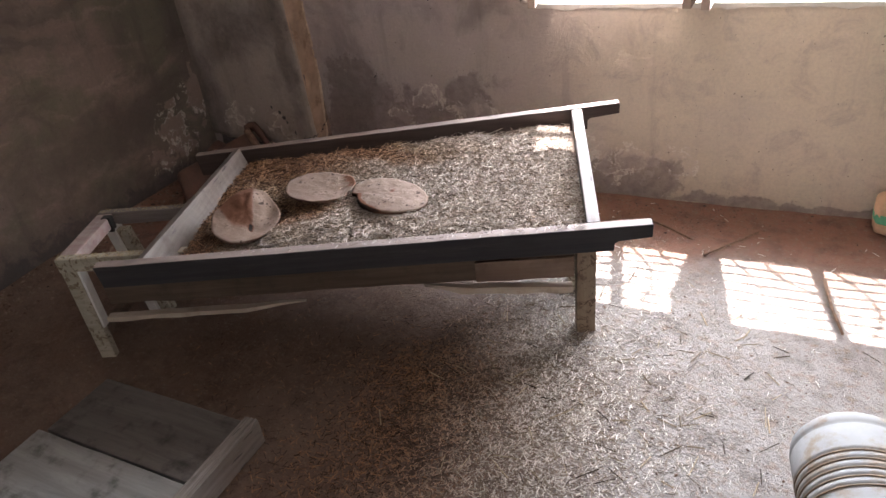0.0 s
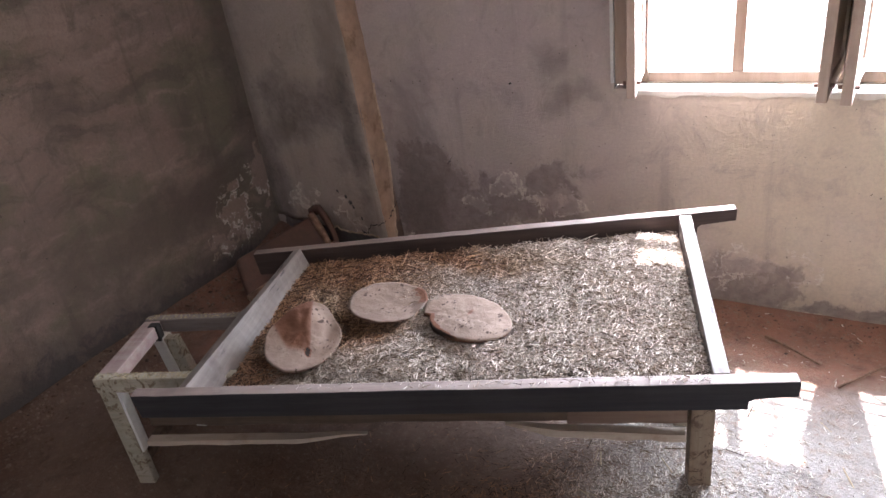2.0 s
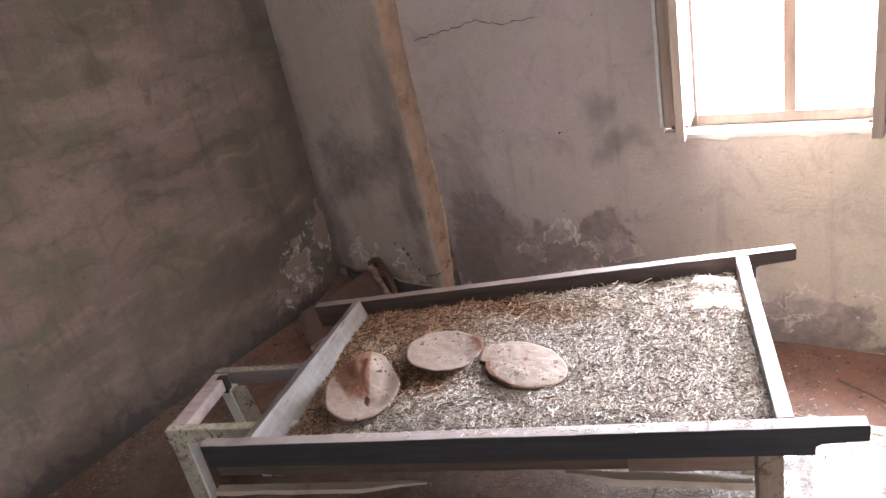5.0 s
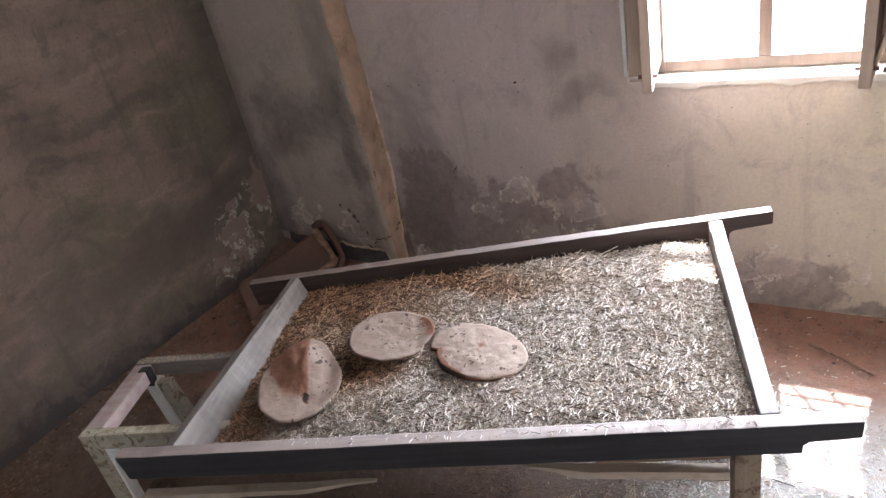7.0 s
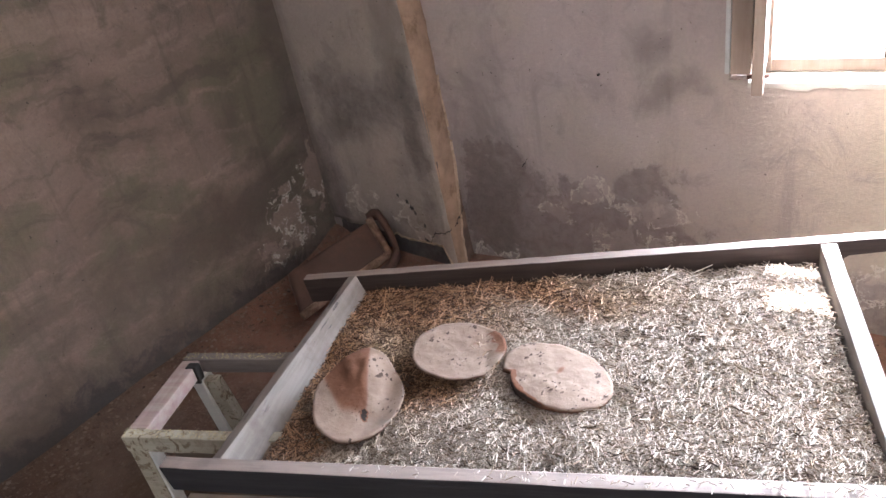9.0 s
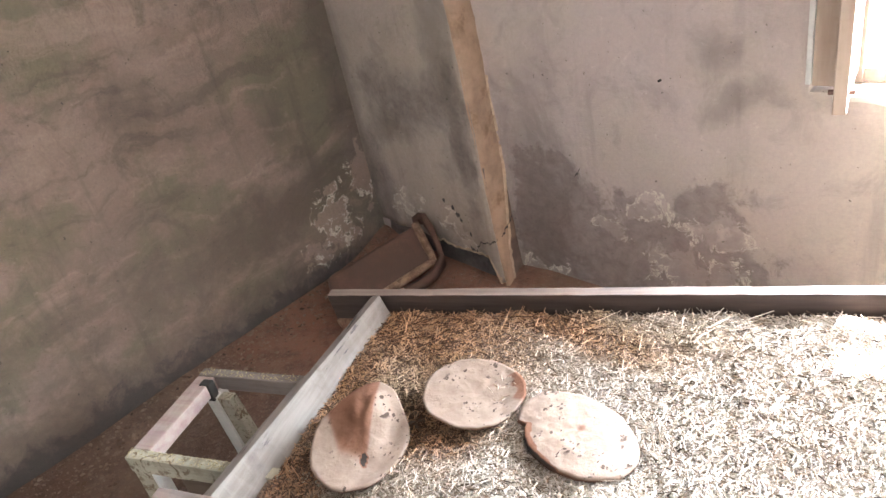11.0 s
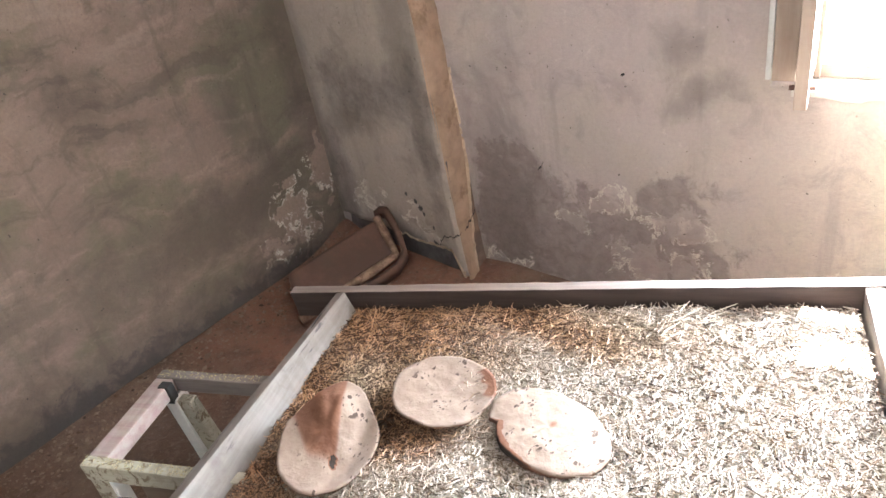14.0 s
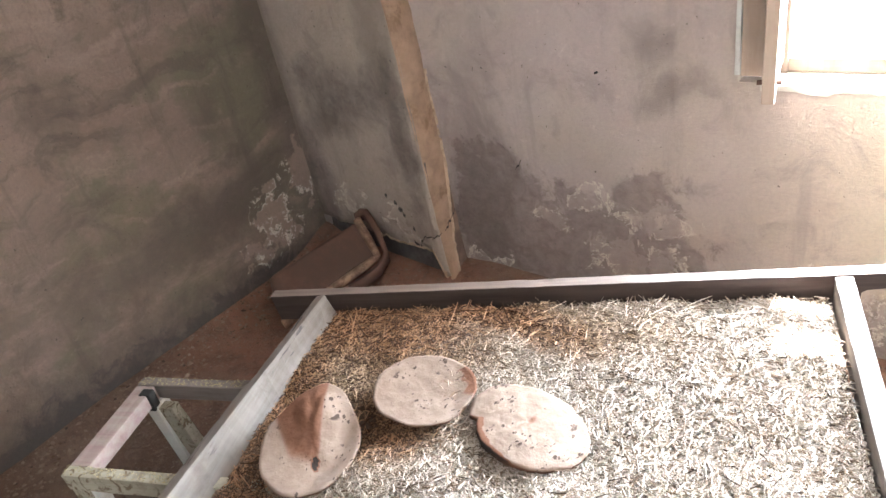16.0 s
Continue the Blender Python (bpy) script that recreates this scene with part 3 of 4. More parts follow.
def return_strip(f0, f1, proud, nz=110, z1=None):
    """A strip of the face that turns in towards the main wall, between two shares of its depth."""
    bm = bmesh.new()
    rows = []
    for j in range(nz + 1):
        z = 0.03 + ((z1 or Z_CEIL) - 0.03) * (j / nz) ** 1.6
        yc = front_y(0.91) + 0.006
        row = []
        ya, yb = yc + (0.008 - yc) * f0(z), yc + (0.008 - yc) * f1(z)
        x = edge_x(z)
        for k in range(7):
            f = k / 6
            p = proud * (1.0 if 0 < k < 6 else 0.0) + 0.003 * noise.noise((f * 4, z * 9, 4.0))
            row.append(bm.verts.new((x + p - (0.0 if k else 0.006), ya + (yb - ya) * f, z)))
        rows.append(row)
    for r, q in zip(rows, rows[1:]):
        for k in range(6):
            bm.faces.new((r[k], r[k + 1], q[k + 1], q[k]))
    return bm


def crack(points, width, seed):
    """A thin dark ragged ribbon along a crack line on a wall face."""
    rnd = random.Random(seed)
    bm = bmesh.new()
    pts = []
    for a, c in zip(points, points[1:]):
        for k in range(9):
            p = Vector(a).lerp(Vector(c), k / 9)
            pts.append(p + Vector((rnd.uniform(-.003, .003), 0, rnd.uniform(-.007, .007))))
    pts.append(Vector(points[-1]))
    prev = None
    for i, p in enumerate(pts):
        w = width * rnd.uniform(0.5, 1.0) * (0.2 if i in (0, len(pts) - 1) else 1)
        cur = [bm.verts.new(p + Vector(d)) for d in ((0, 0, -w), (0, 0, w), (-0.004, 0.009, w), (-0.004, 0.009, -w))]
        if prev:
            for k in range(4):
                bm.faces.new((prev[k], prev[(k + 1) % 4], cur[(k + 1) % 4], cur[k]))
        prev = cur
    return bm


pier = thing("wall_pier", pose(0, 0, 0), "thicker plastered part of the wall in the corner, crumbling at its foot", "wall", kind="structure")
part("core", hexa([(-0.1, front_y(-0.1) + 0.013, -0.1), (0.906, front_y(0.906) + 0.013, -0.1), (0.906, 0.004, -0.1), (-0.1, 0.03, -0.1), (-0.1, front_y(-0.1) + 0.013, 0.6), (0.890, front_y(0.890) + 0.013, 0.6), (0.890, 0.004, 0.6), (-0.1, 0.03, 0.6)]), UNDERCOAT, pier, "bare dark grey wall where the coat has fallen off")
part("plaster_coat", front_coat(), CORNER, pier, "", True)


def torn_rim():
    """The pale broken lip along the foot of the coat."""
    bm = bmesh.new()
    prev = None
    for i in range(140):
        x = 0.47 + 0.436 * i / 139
        w = 0.004 + 0.010 * max(0.0, 0.35 + noise.noise((x * 26, 1.0, 0))) + 0.020 * step(x, 0.82, 0.89)
        z, y = coat_foot(x), front_y(x) - 0.010
        cur = [bm.verts.new(q) for q in ((x, y + 0.016, z - 0.002), (x, y + 0.001, z - 0.002), (x, y, z + w * 0.5), (x, y + 0.006, z + w))]
        if prev:
            for k in range(3):
                bm.faces.new((prev[k], cur[k], cur[k + 1], prev[k + 1]))
        prev = cur
    return bm


part("torn_rim", torn_rim(), BAND_PALE, pier, "pale broken lip of the plaster coat", True)
for pts, wide, seed in ((((0.655, 0.372), (0.672, 0.368)), 0.010, 6), (((0.675, 0.350), (0.700, 0.340)), 0.013, 7), (((0.700, 0.322), (0.712, 0.318)), 0.009, 8), (((0.735, 0.186), (0.765, 0.181)), 0.006, 9), (((0.745, 0.262), (0.757, 0.262)), 0.008, 10), (((0.60, 0.40), (0.612, 0.396)), 0.008, 11)):
    part("flaked_hole", crack([(x, front_y(x) - 0.009, z) for x, z in pts], wide, seed), UNDERCOAT, pier, "small dark flaked hole")
part("return_core", return_strip(lambda z: 0.02, lambda z: 1.0, 0.001), BAND_DARK, pier, "bare brown earth wall", True)
part("ochre_coat", return_strip(lambda z: 0.0, lambda z: lost_depth(z), 0.009), BAND, pier, "ochre plaster of the return", True)
part("broken_edge", return_strip(lambda z: lost_depth(z) - 0.09 - 0.05 * noise.noise((z * 31, 2.0, 0)), lambda z: lost_depth(z) + 0.015, 0.013, 110, 0.95), BAND_PALE, pier, "paler crumbling edge", True)


part("crack", crack([(x, front_y(x) - 0.008, z) for x, z in ((0.772, 0.165), (0.780, 0.205), (0.82, 0.238), (0.86, 0.240), (0.895, 0.262))] + [(0.919, -0.10, 0.285), (0.917, -0.03, 0.33)], 0.0030, 3), CHAR, pier, "dark crack through the plaster")
ck = part("wall_crack", crack([(0.93, -0.0095, 1.43), (1.05, -0.0095, 1.44), (1.27, -0.0095, 1.475), (1.40, -0.0095, 1.445), (1.57, -0.0095, 1.455)], 0.0018, 4), CHAR)
tagged(ck, "hairline crack in the wall plaster", "crack", kind="structure")
ck = part("wall_crack", crack([(1.24, -0.0095, 0.545), (1.27, -0.0095, 0.59)], 0.0024, 5), CHAR)
tagged(ck, "short dark scratch in the wall plaster", "crack", kind="structure")

# ---- window: two pairs of lights, leaves standing open into the room ----
FRAME_Y = 0.085


def window_unit(name, x0, x1, mull):
    w = thing(name, pose(0, 0, 0), "wooden casement window, leaves opened inwards", "window", "windows", "structure")
    z0, z1 = WIN[2] + 0.004, WIN[3] - 0.004
    part("bottom_rail", board(x0, x1, FRAME_Y, FRAME_Y + 0.06, z0, z0 + 0.042, 0.003), FRAMEWOOD, w)
    part("top_rail", board(x0, x1, FRAME_Y, FRAME_Y + 0.06, z1 - 0.05, z1, 0.003), FRAMEWOOD, w)
    part("jamb", board(x0, x0 + 0.045, FRAME_Y - 0.01, FRAME_Y + 0.06, z0, z1, 0.003), FRAMEWOOD, w)
    part("jamb", board(x1 - 0.045, x1, FRAME_Y - 0.01, FRAME_Y + 0.06, z0, z1, 0.003), FRAMEWOOD, w)
    part("mullion", board(mull - 0.021, mull + 0.021, FRAME_Y + 0.002, FRAME_Y + 0.058, z0 + 0.042, z1 - 0.05, 0.003), FRAMEWOOD, w)
    # Out of view: rail and boards added to shape the sun patches.
    part("transom", board(x0 + 0.046, x1 - 0.046, FRAME_Y + 0.004, FRAME_Y + 0.056, 2.135, 2.18, 0.003), FRAMEWOOD, w)
    for xa, xb in ((max(x0 + 0.046, 2.365), mull - 0.022), (mull + 0.022, x1 - 0.046)):
        part("upper_board", board(xa, xb, FRAME_Y + 0.015, FRAME_Y + 0.035, 2.181, z1 - 0.051, 0.002), LEAFWOOD, w)
    h = 2.135 - z0
    for i in range(10):
        z = z0 + 0.11 + 0.113 * i
        part("grille_bar", tube([(x0 + 0.03, 0.15, z), (x1 - 0.03, 0.15, z)], 0.0062), IRON, w)
    for xa, xb in ((x0 + 0.045, mull - 0.02), (mull + 0.02, x1 - 0.045)):
        d = xb - xa
        for fa, fb in (((0.42, 0.50), 1), ((0.82, 0.17), 1)):
            pts = [(xb - (1 - fa[0]) * d * math.cos(q), 0.142, z0 + 0.04 + fa[1] * h * math.sin(q)) for q in (math.pi / 2 * i / 16 for i in range(17))]
            part("grille_scroll", tube(pts, 0.0066), IRON, w)
        pts = [(xa + 0.38 * d * math.sin(2.5 * f), 0.158, z0 + h * (0.22 + 0.72 * f)) for f in (i / 20 for i in range(21))]
        part("grille_scroll", tube(pts, 0.0066), IRON, w)
    return w


def leaf(parent, hinge, tip, name="casement_leaf"):
    """A boarded leaf from its hinge to its free edge, ledged on the room side."""
    hx, hy = hinge
    tx, ty = tip
    ln = math.hypot(tx - hx, ty - hy)
    z0, z1 = 0.975, 2.16
    ob = part(name, board(0.05, ln - 0.05, -0.006, 0.006, z0 + 0.06, z1 - 0.06, 0.001), LEAFWOOD, parent)
    ob.matrix_world = pose(hx, hy, 0, 0, 0, math.degrees(math.atan2(ty - hy, tx - hx)))
    part("stile", board(0, 0.05, -0.016, 0.016, z0, z1, 0.003), LEAFWOOD, ob)
    part("stile", board(ln - 0.05, ln, -0.016, 0.016, z0, z1, 0.003), LEAFWOOD, ob)
    part("rail", board(0.05, ln - 0.05, -0.014, 0.014, z0, z0 + 0.06, 0.003), LEAFWOOD, ob)
    part("rail", board(0.05, ln - 0.05, -0.014, 0.014, z1 - 0.06, z1, 0.003), LEAFWOOD, ob)
    part("catch", tube([(ln - 0.03, -0.03, z0 + 0.05), (ln - 0.03, 0.03, z0 + 0.05)], 0.007, 8), RUST, ob)
    return ob


w1 = window_unit("window_1", WIN[0] + 0.074, 2.885, 2.514)
w2 = window_unit("window_2", 2.89, WIN[1] - 0.004, 3.300)
leaf(w1, (2.150, 0.075), (2.204, -0.285))
leaf(w1, (2.850, 0.075), (2.813, -0.305))
leaf(w2, (2.916, 0.075), (2.882, -0.326))
leaf(w2, (3.68, 0.075), (3.75, -0.28))
tagged(part("trim", board(2.068, 2.132, -0.010, 0.09, 0.950, 2.50, 0.003), LEAFWOOD), "weathered wooden casing beside the window opening", "trim", kind="structure")
# The casing's lit edge, drawn as a white bead.
tagged(part("trim", board(2.052, 2.067, -0.018, 0.004, 0.955, 2.51, 0.003), WHITEWOOD), "narrow bead along the window casing, white for its lit edge", "trim", kind="structure")


def sill_mesh():
    bm = bmesh.new()
    rows = []
    for i in range(91):
        x = 2.125 + (WIN[1] - 2.125) * i / 90
        e = -0.006 - 0.010 * abs(noise.noise((x * 11, 2.2, 0))) - 0.02 * max(0, noise.noise((x * 5, 9.2, 0)) - 0.25)
        d = 0.016 + 0.034 * max(0, noise.noise((x * 9, 4.0, 1.0))) + 0.010 * max(0, noise.noise((x * 41, 4.0, 1.0)))
        rows.append([bm.verts.new(q) for q in ((x, 0.158, 0.925), (x, 0.158, 0.9285), (x, e + 0.006, 0.9285), (x, e, 0.923), (x, e, 0.923 - d), (x, 0.001, 0.919 - d))])
    for r, s in zip(rows, rows[1:]):
        for k in range(5):
            bm.faces.new((r[k], s[k], s[k + 1], r[k + 1]))
    return bm


tagged(part("window_sill", sill_mesh(), OUTWALL), "broken whitewashed plaster sill", "sill", kind="structure")

# outside: pale dusty yard
tagged(part("ground", board(-300, 300, 0.16, 600, -0.6, -0.25, 0), DUSTY_GROUND), "sunlit pale dusty yard outside", "ground", kind="structure")

# ---- the bench under the tray ----
BENCH_ANG = 20.9
bench = thing("wooden_bench", pose(0.864, -1.790, 0, 0, 0, BENCH_ANG), "old cream-painted wooden bench frame with peeling paint", "bench")
BL, BW, BZ = 1.93, 0.374, 0.486
part("front_rail", board(0.0, BL, 0.0, 0.035, BZ - 0.055, BZ, 0.004, 24, 0.0012, 1), CREAM, bench, "cream-painted rail sprinkled with chaff")
part("back_rail", board(0.0, BL, BW - 0.035, BW, BZ - 0.055, BZ, 0.004, 24, 0.0012, 2), RAILWOOD, bench)
part("end_rail", board(0.0, 0.062, 0.036, BW - 0.036, BZ - 0.05, BZ - 0.002, 0.004, 4, 0.001, 3), PINK, bench, "rail with faded pink paint")
part("end_rail", board(BL - 0.06, BL, 0.036, BW - 0.036, BZ - 0.05, BZ - 0.002, 0.004), CREAM, bench)


def leg(x, y, w, d, mat_a, seed, zt=BZ - 0.056, lean=(0.0, 0.0)):
    dx, dy = lean
    z0 = -0.01
    return part("leg", hexa([(x + dx, y + dy, z0), (x + w + dx, y + dy, z0), (x + w + dx, y + d + dy, z0), (x + dx, y + d + dy, z0), (x, y, zt), (x + w, y, zt), (x + w, y + d, zt), (x, y + d, zt)], 0.004, 10, 0.0, seed), mat_a, bench)


front_leg = leg(0.002, 0.004, 0.060, 0.03, CREAM, 1)
part("leg_facing", board(0.063, 0.072, 0.004, 0.045, 0.17, BZ - 0.057, 0.003), WHITEWOOD, front_leg, "whitewashed inner leg board")
back_leg = leg(0.03, BW - 0.075, 0.04, 0.06, WHITEWOOD, 2, BZ - 0.05, (0.05, 0.0))
part("leg_facing", hexa([(0.128, BW - 0.07, 0), (0.175, BW - 0.07, 0), (0.175, BW - 0.02, 0), (0.128, BW - 0.02, 0), (0.072, BW - 0.07, BZ - 0.06), (0.12, BW - 0.07, BZ - 0.06), (0.12, BW - 0.036, BZ - 0.06), (0.072, BW - 0.036, BZ - 0.06)], 0.003), CREAM, back_leg)
part("charred_tip", board(0.034, 0.0705, BW - 0.079, BW - 0.050, BZ - 0.064, BZ + 0.001, 0.004), CHAR, back_leg, "charred black end of a leg")
leg(BL - 0.07, 0.03, 0.068, 0.06, DIRTY, 3)
leg(BL - 0.07, BW - 0.075, 0.06, 0.06, CREAM, 4)
part("apron", board(0.10, BL - 0.075, 0.05, 0.07, 0.245, 0.43, 0.003, 20, 0.003, 5), DARKWOOD, bench, "dark apron board")
part("side_stretcher", board(0.02, 0.055, 0.04, BW - 0.08, 0.10, 0.14, 0.004), DARKWOOD, bench)


def slat(x0, x1, z_a, z_b, thick, point_at_end, seed):
    """A rough split slat that narrows to a point."""
    bm = bmesh.new()
    rows = []
    for i in range(25):
        f = i / 24
        k = (1 - f if point_at_end else f)
        h = thick * min(1.0, 0.12 + 3.2 * k) * (1 + 0.35 * noise.noise((f * 7, seed, 0)))
        x, z = x0 + (x1 - x0) * f, z_a + (z_b - z_a) * f + 0.006 * noise.noise((f * 5, seed, 3))
        d = 0.03 * min(1.0, 0.3 + 2 * k)
        rows.append([bm.verts.new(q) for q in ((x, 0.045 - d, z - h), (x, 0.05, z - h), (x, 0.05, z), (x, 0.047 - d, z))])
    for r, s in zip(rows, rows[1:]):
        for k in range(4):
            bm.faces.new((r[k], r[(k + 1) % 4], s[(k + 1) % 4], s[k]))
    bm.faces.new(rows[0])
    bm.faces.new(rows[-1][::-1])
    return bm


part("split_slat", slat(0.085, 0.86, 0.205, 0.212, 0.017, True, 1.0), PLANK, bench, "pale split slat ending in a point")
part("split_slat", slat(1.31, 1.845, 0.245, 0.215, 0.026, False, 2.0), PLANK, bench, "pale split slat ending in a point")
part("side_board", board(1.50, 1.85, 0.035, 0.049, 0.245, 0.33, 0.003, 8, 0.002, 6), SHADY, bench, "light brown side board")

# ---- the straw tray, a litter of four boards with two handles ----
FL = Vector((1.10, -1.808, 0.519))
U = Vector((0.948, 0.318, 0.036)).normalized()
V = Vector((-0.318, 0.948, 0.060))
V = (V - U * V.dot(U)).normalized()
W = U.cross(V)
TRAY = Matrix((U, V, W)).transposed().to_4x4()
TRAY.translation = FL
tray = thing("straw_tray", TRAY, "large wooden tray of rough boards with carrying handles, on a bench", "tray")


def worn_lit_top(ob):
    """Gives the upward faces of a rail their second material, worn and painted lit."""
    ob.data.materials.append(WORN_LIT)
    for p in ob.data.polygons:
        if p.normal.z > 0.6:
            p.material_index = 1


def handled(v0, v1, u0, u_notch, u_end, h, hh, seed):
    bm = bmesh.new()
    prof = [(u0, 0), (u_end - 0.004, 0), (u_end, -0.006), (u_end - 0.002, -hh), (u_notch + 0.012, -hh - 0.006), (u_notch, -hh - 0.014), (u_notch - 0.002, -h), (u0 + 0.003, -h)]
    n = 40
    tops = [(u0 + (u_end - u0) * i / n, 0.0022 * noise.noise((i * 0.7, seed, 0))) for i in range(n)] + prof[1:]
    a = [bm.verts.new((u, v0 + 0.0015 * noise.noise((u * 4, seed, 9)), w)) for u, w in tops]
    b = [bm.verts.new((u, v1 + 0.0015 * noise.noise((u * 4, seed, 5)), w)) for u, w in tops]
    bm.faces.new(a)
    bm.faces.new(b[::-1])
    for i in range(len(tops)):
        j = (i + 1) % len(tops)
        bm.faces.new((a[i], b[i], b[j], a[j]))
    bmesh.ops.recalc_face_normals(bm, faces=bm.faces[:])
    edges = [e for e in bm.edges if len(e.link_faces) == 2 and e.calc_face_angle() > 0.9]
    bmesh.ops.bevel(bm, geom=edges, offset=0.003, segments=2, profile=0.6, affect="EDGES", clamp_overlap=True)
    return bm


def sheared(bm, dv, dw):
    """Sets a rail slightly askew: offsets in v and w at its two ends."""
    for vv in bm.verts:
        f = vv.co.x / 1.85
        vv.co.y += dv[0] + (dv[1] - dv[0]) * f
        vv.co.z += dw[0] + (dw[1] - dw[0]) * f
    return bm


worn_lit_top(part("front_rail", sheared(handled(-0.014, 0.022, 0.02, 1.735, 1.85, 0.088, 0.048, 1.0), (-0.024, -0.010), (0.014, 0.0)), FRONTWOOD, tray, "side rail with shade-darkened sides and worn, lit grey top, ending in a handle"))
worn_lit_top(part("back_rail", sheared(handled(0.797, 0.832, 0.055, 1.735, 1.862, 0.098, 0.045, 2.0), (0.0, 0.006), (-0.021, 0.020)), BACKWOOD, tray, "brown side rail, darkened for shade, with worn, lit grey top, ending in a handle"))
part("cross_board", hexa([(1.656, 0.0125, -0.085), (1.696, 0.0125, -0.085), (1.696, 0.0125, 0.001), (1.656, 0.0125, 0.001), (1.672, 0.796, -0.075), (1.712, 0.796, -0.075), (1.712, 0.796, 0.016), (1.672, 0.796, 0.016)], 0.003), TIMBER_Y, tray, "pale worn cross board")
part("end_board", hexa([(0.230, 0.003, -0.082), (0.260, 0.003, -0.075), (0.177, 0.003, 0.006), (0.147, 0.003, -0.004), (0.262, 0.775, -0.082), (0.292, 0.775, -0.075), (0.275, 0.775, 0.006), (0.245, 0.775, 0.0)], 0.003, 20, 0.0008, 4), TIMBER_Y, tray, "pale leaning end board with chipped edge")
part("split_edge", hexa([(0.214, 0.004, -0.083), (0.232, 0.004, -0.083), (0.152, 0.004, -0.005), (0.134, 0.004, -0.012), (0.231, 0.41, -0.083), (0.249, 0.41, -0.083), (0.201, 0.41, -0.004), (0.183, 0.41, -0.010)], 0.002, 12, 0.0012, 9), TIMBER_Y, tray, "split-off strip along the leaning end board")
part("bottom_sheet", board(0.25, 1.66, 0.012, 0.792, -0.087, -0.079, 0.0), DARKWOOD, tray)


# ---- straw ----
def tray_surface(u, v):
    """Height of the straw in the tray above its rail tops."""
    h = -0.058 + 0.013 * noise.noise((u * 3.2, v * 3.2, 1.0)) + 0.014 * noise.noise((u * 9, v * 9, 7.0))
    h += 0.012 * math.exp(-((v - 0.12) / 0.12) ** 2) + (0.022 * (u - 0.95) * max(0.0, v) / 0.8)
    h -= 0.020 * math.exp(-(((u - 0.50) / 0.13) ** 2 + ((v - 0.30) / 0.20) ** 2))
    h += 0.026 * math.exp(-(((u - 0.72) / 0.15) ** 2 + ((v - 0.18) / 0.12) ** 2))
    h += 0.024 * math.exp(-(((u - 0.80) / 0.12) ** 2 + ((v - 0.38) / 0.10) ** 2))
    h -= 0.018 * math.exp(-(((u - 0.58) / 0.08) ** 2 + ((v - 0.36) / 0.10) ** 2))
    h += 0.006 * math.exp(-(((u - 0.98) / 0.10) ** 2 + ((v - 0.33) / 0.08) ** 2)) - 0.012 * math.exp(-(((u - 1.14) / 0.09) ** 2 + ((v - 0.28) / 0.12) ** 2))
    return h


def strands(n, place, length, width, seed, tilt=0.35):
    """Short straw pieces as thin three-sided prisms in one mesh."""
    rs = np.random.RandomState(seed)
    verts = np.zeros((n, 6, 3))
    for i in range(n):
        p, nrm = place(rs)
        ang = rs.uniform(0, 2 * math.pi)
        ln = length[0] + (length[1] - length[0]) * rs.beta(1.3, 3.0)
        wd = rs.uniform(*width)
        d = np.array((math.cos(ang), math.sin(ang), rs.normal(0, tilt)))
        d /= np.linalg.norm(d)
        s = np.cross(d, nrm)
        s /= np.linalg.norm(s)
        t = np.cross(s, d)
        for e, sg in ((0, -0.5), (3, 0.5)):
            c = p + d * ln * sg
            verts[i, e] = c - s * wd / 2
            verts[i, e + 1] = c + s * wd / 2
            verts[i, e + 2] = c + t * wd * 0.55
    base = np.arange(n)[:, None] * 6
    quads = np.concatenate([base + np.array(q) for q in ((0, 1, 4, 3), (1, 2, 5, 4), (2, 0, 3, 5))]).tolist()
    tris = np.concatenate([base + np.array(q) for q in ((0, 2, 1), (3, 4, 5))]).tolist()
    me = bpy.data.meshes.new("straw")
    me.from_pydata(verts.reshape(-1, 3).tolist(), [], quads + tris)
    return me


NUP = np.array((0.0, 0.0, 1.0))


def on_tray(rs):
    u, v = rs.uniform(0.27, 1.655), rs.uniform(0.014, 0.787)
    q = TRAY @ Vector((u, v, tray_surface(u, v) + abs(rs.normal(0.003, 0.006))))
    return np.array(q), NUP


bedme = strands(52000, on_tray, (0.009, 0.046), (0.0011, 0.0034), 11, 0.22)
bed_straw = new("straw_bedding", bedme)
bedme.materials.append(STRAW)
tagged(bed_straw, "thick layer of chopped dry straw filling the tray", "straw", kind="stuff")


def in_gaps(rs):
    u, v = rs.uniform(0.27, 1.655), rs.uniform(0.014, 0.787)
    return np.array(TRAY @ Vector((u, v, tray_surface(u, v) + abs(rs.normal(0.001, 0.004))))), NUP


me = strands(36000, in_gaps, (0.003, 0.014), (0.0012, 0.0034), 15, 0.15)
me.materials.append(STRAW)
tagged(new("chaff", me), "fine broken chaff between the straws of the tray", "chaff", kind="stuff")


def on_rail(rs):
    u, v = 0.3 + 1.35 * rs.beta(1.9, 0.8), rs.uniform(-0.026, 0.0)
    q = TRAY @ Vector((u, v, 0.0045 + 0.014 * (1 - u / 1.85)))
    return np.array(q), NUP


me = strands(150, on_rail, (0.006, 0.030), (0.0012, 0.0026), 13, 0.06)
me.materials.append(STRAW)
tagged(new("loose_straw", me), "few straw bits fallen on the front rail", "straw", kind="stuff")


def along_back(rs):
    u, v = rs.uniform(0.35, 1.6), 0.77 - abs(rs.normal(0.0, 0.06))
    q = TRAY @ Vector((u, v, tray_surface(u, v) + 0.008 + abs(rs.normal(0.0, 0.006))))
    return np.array(q), NUP


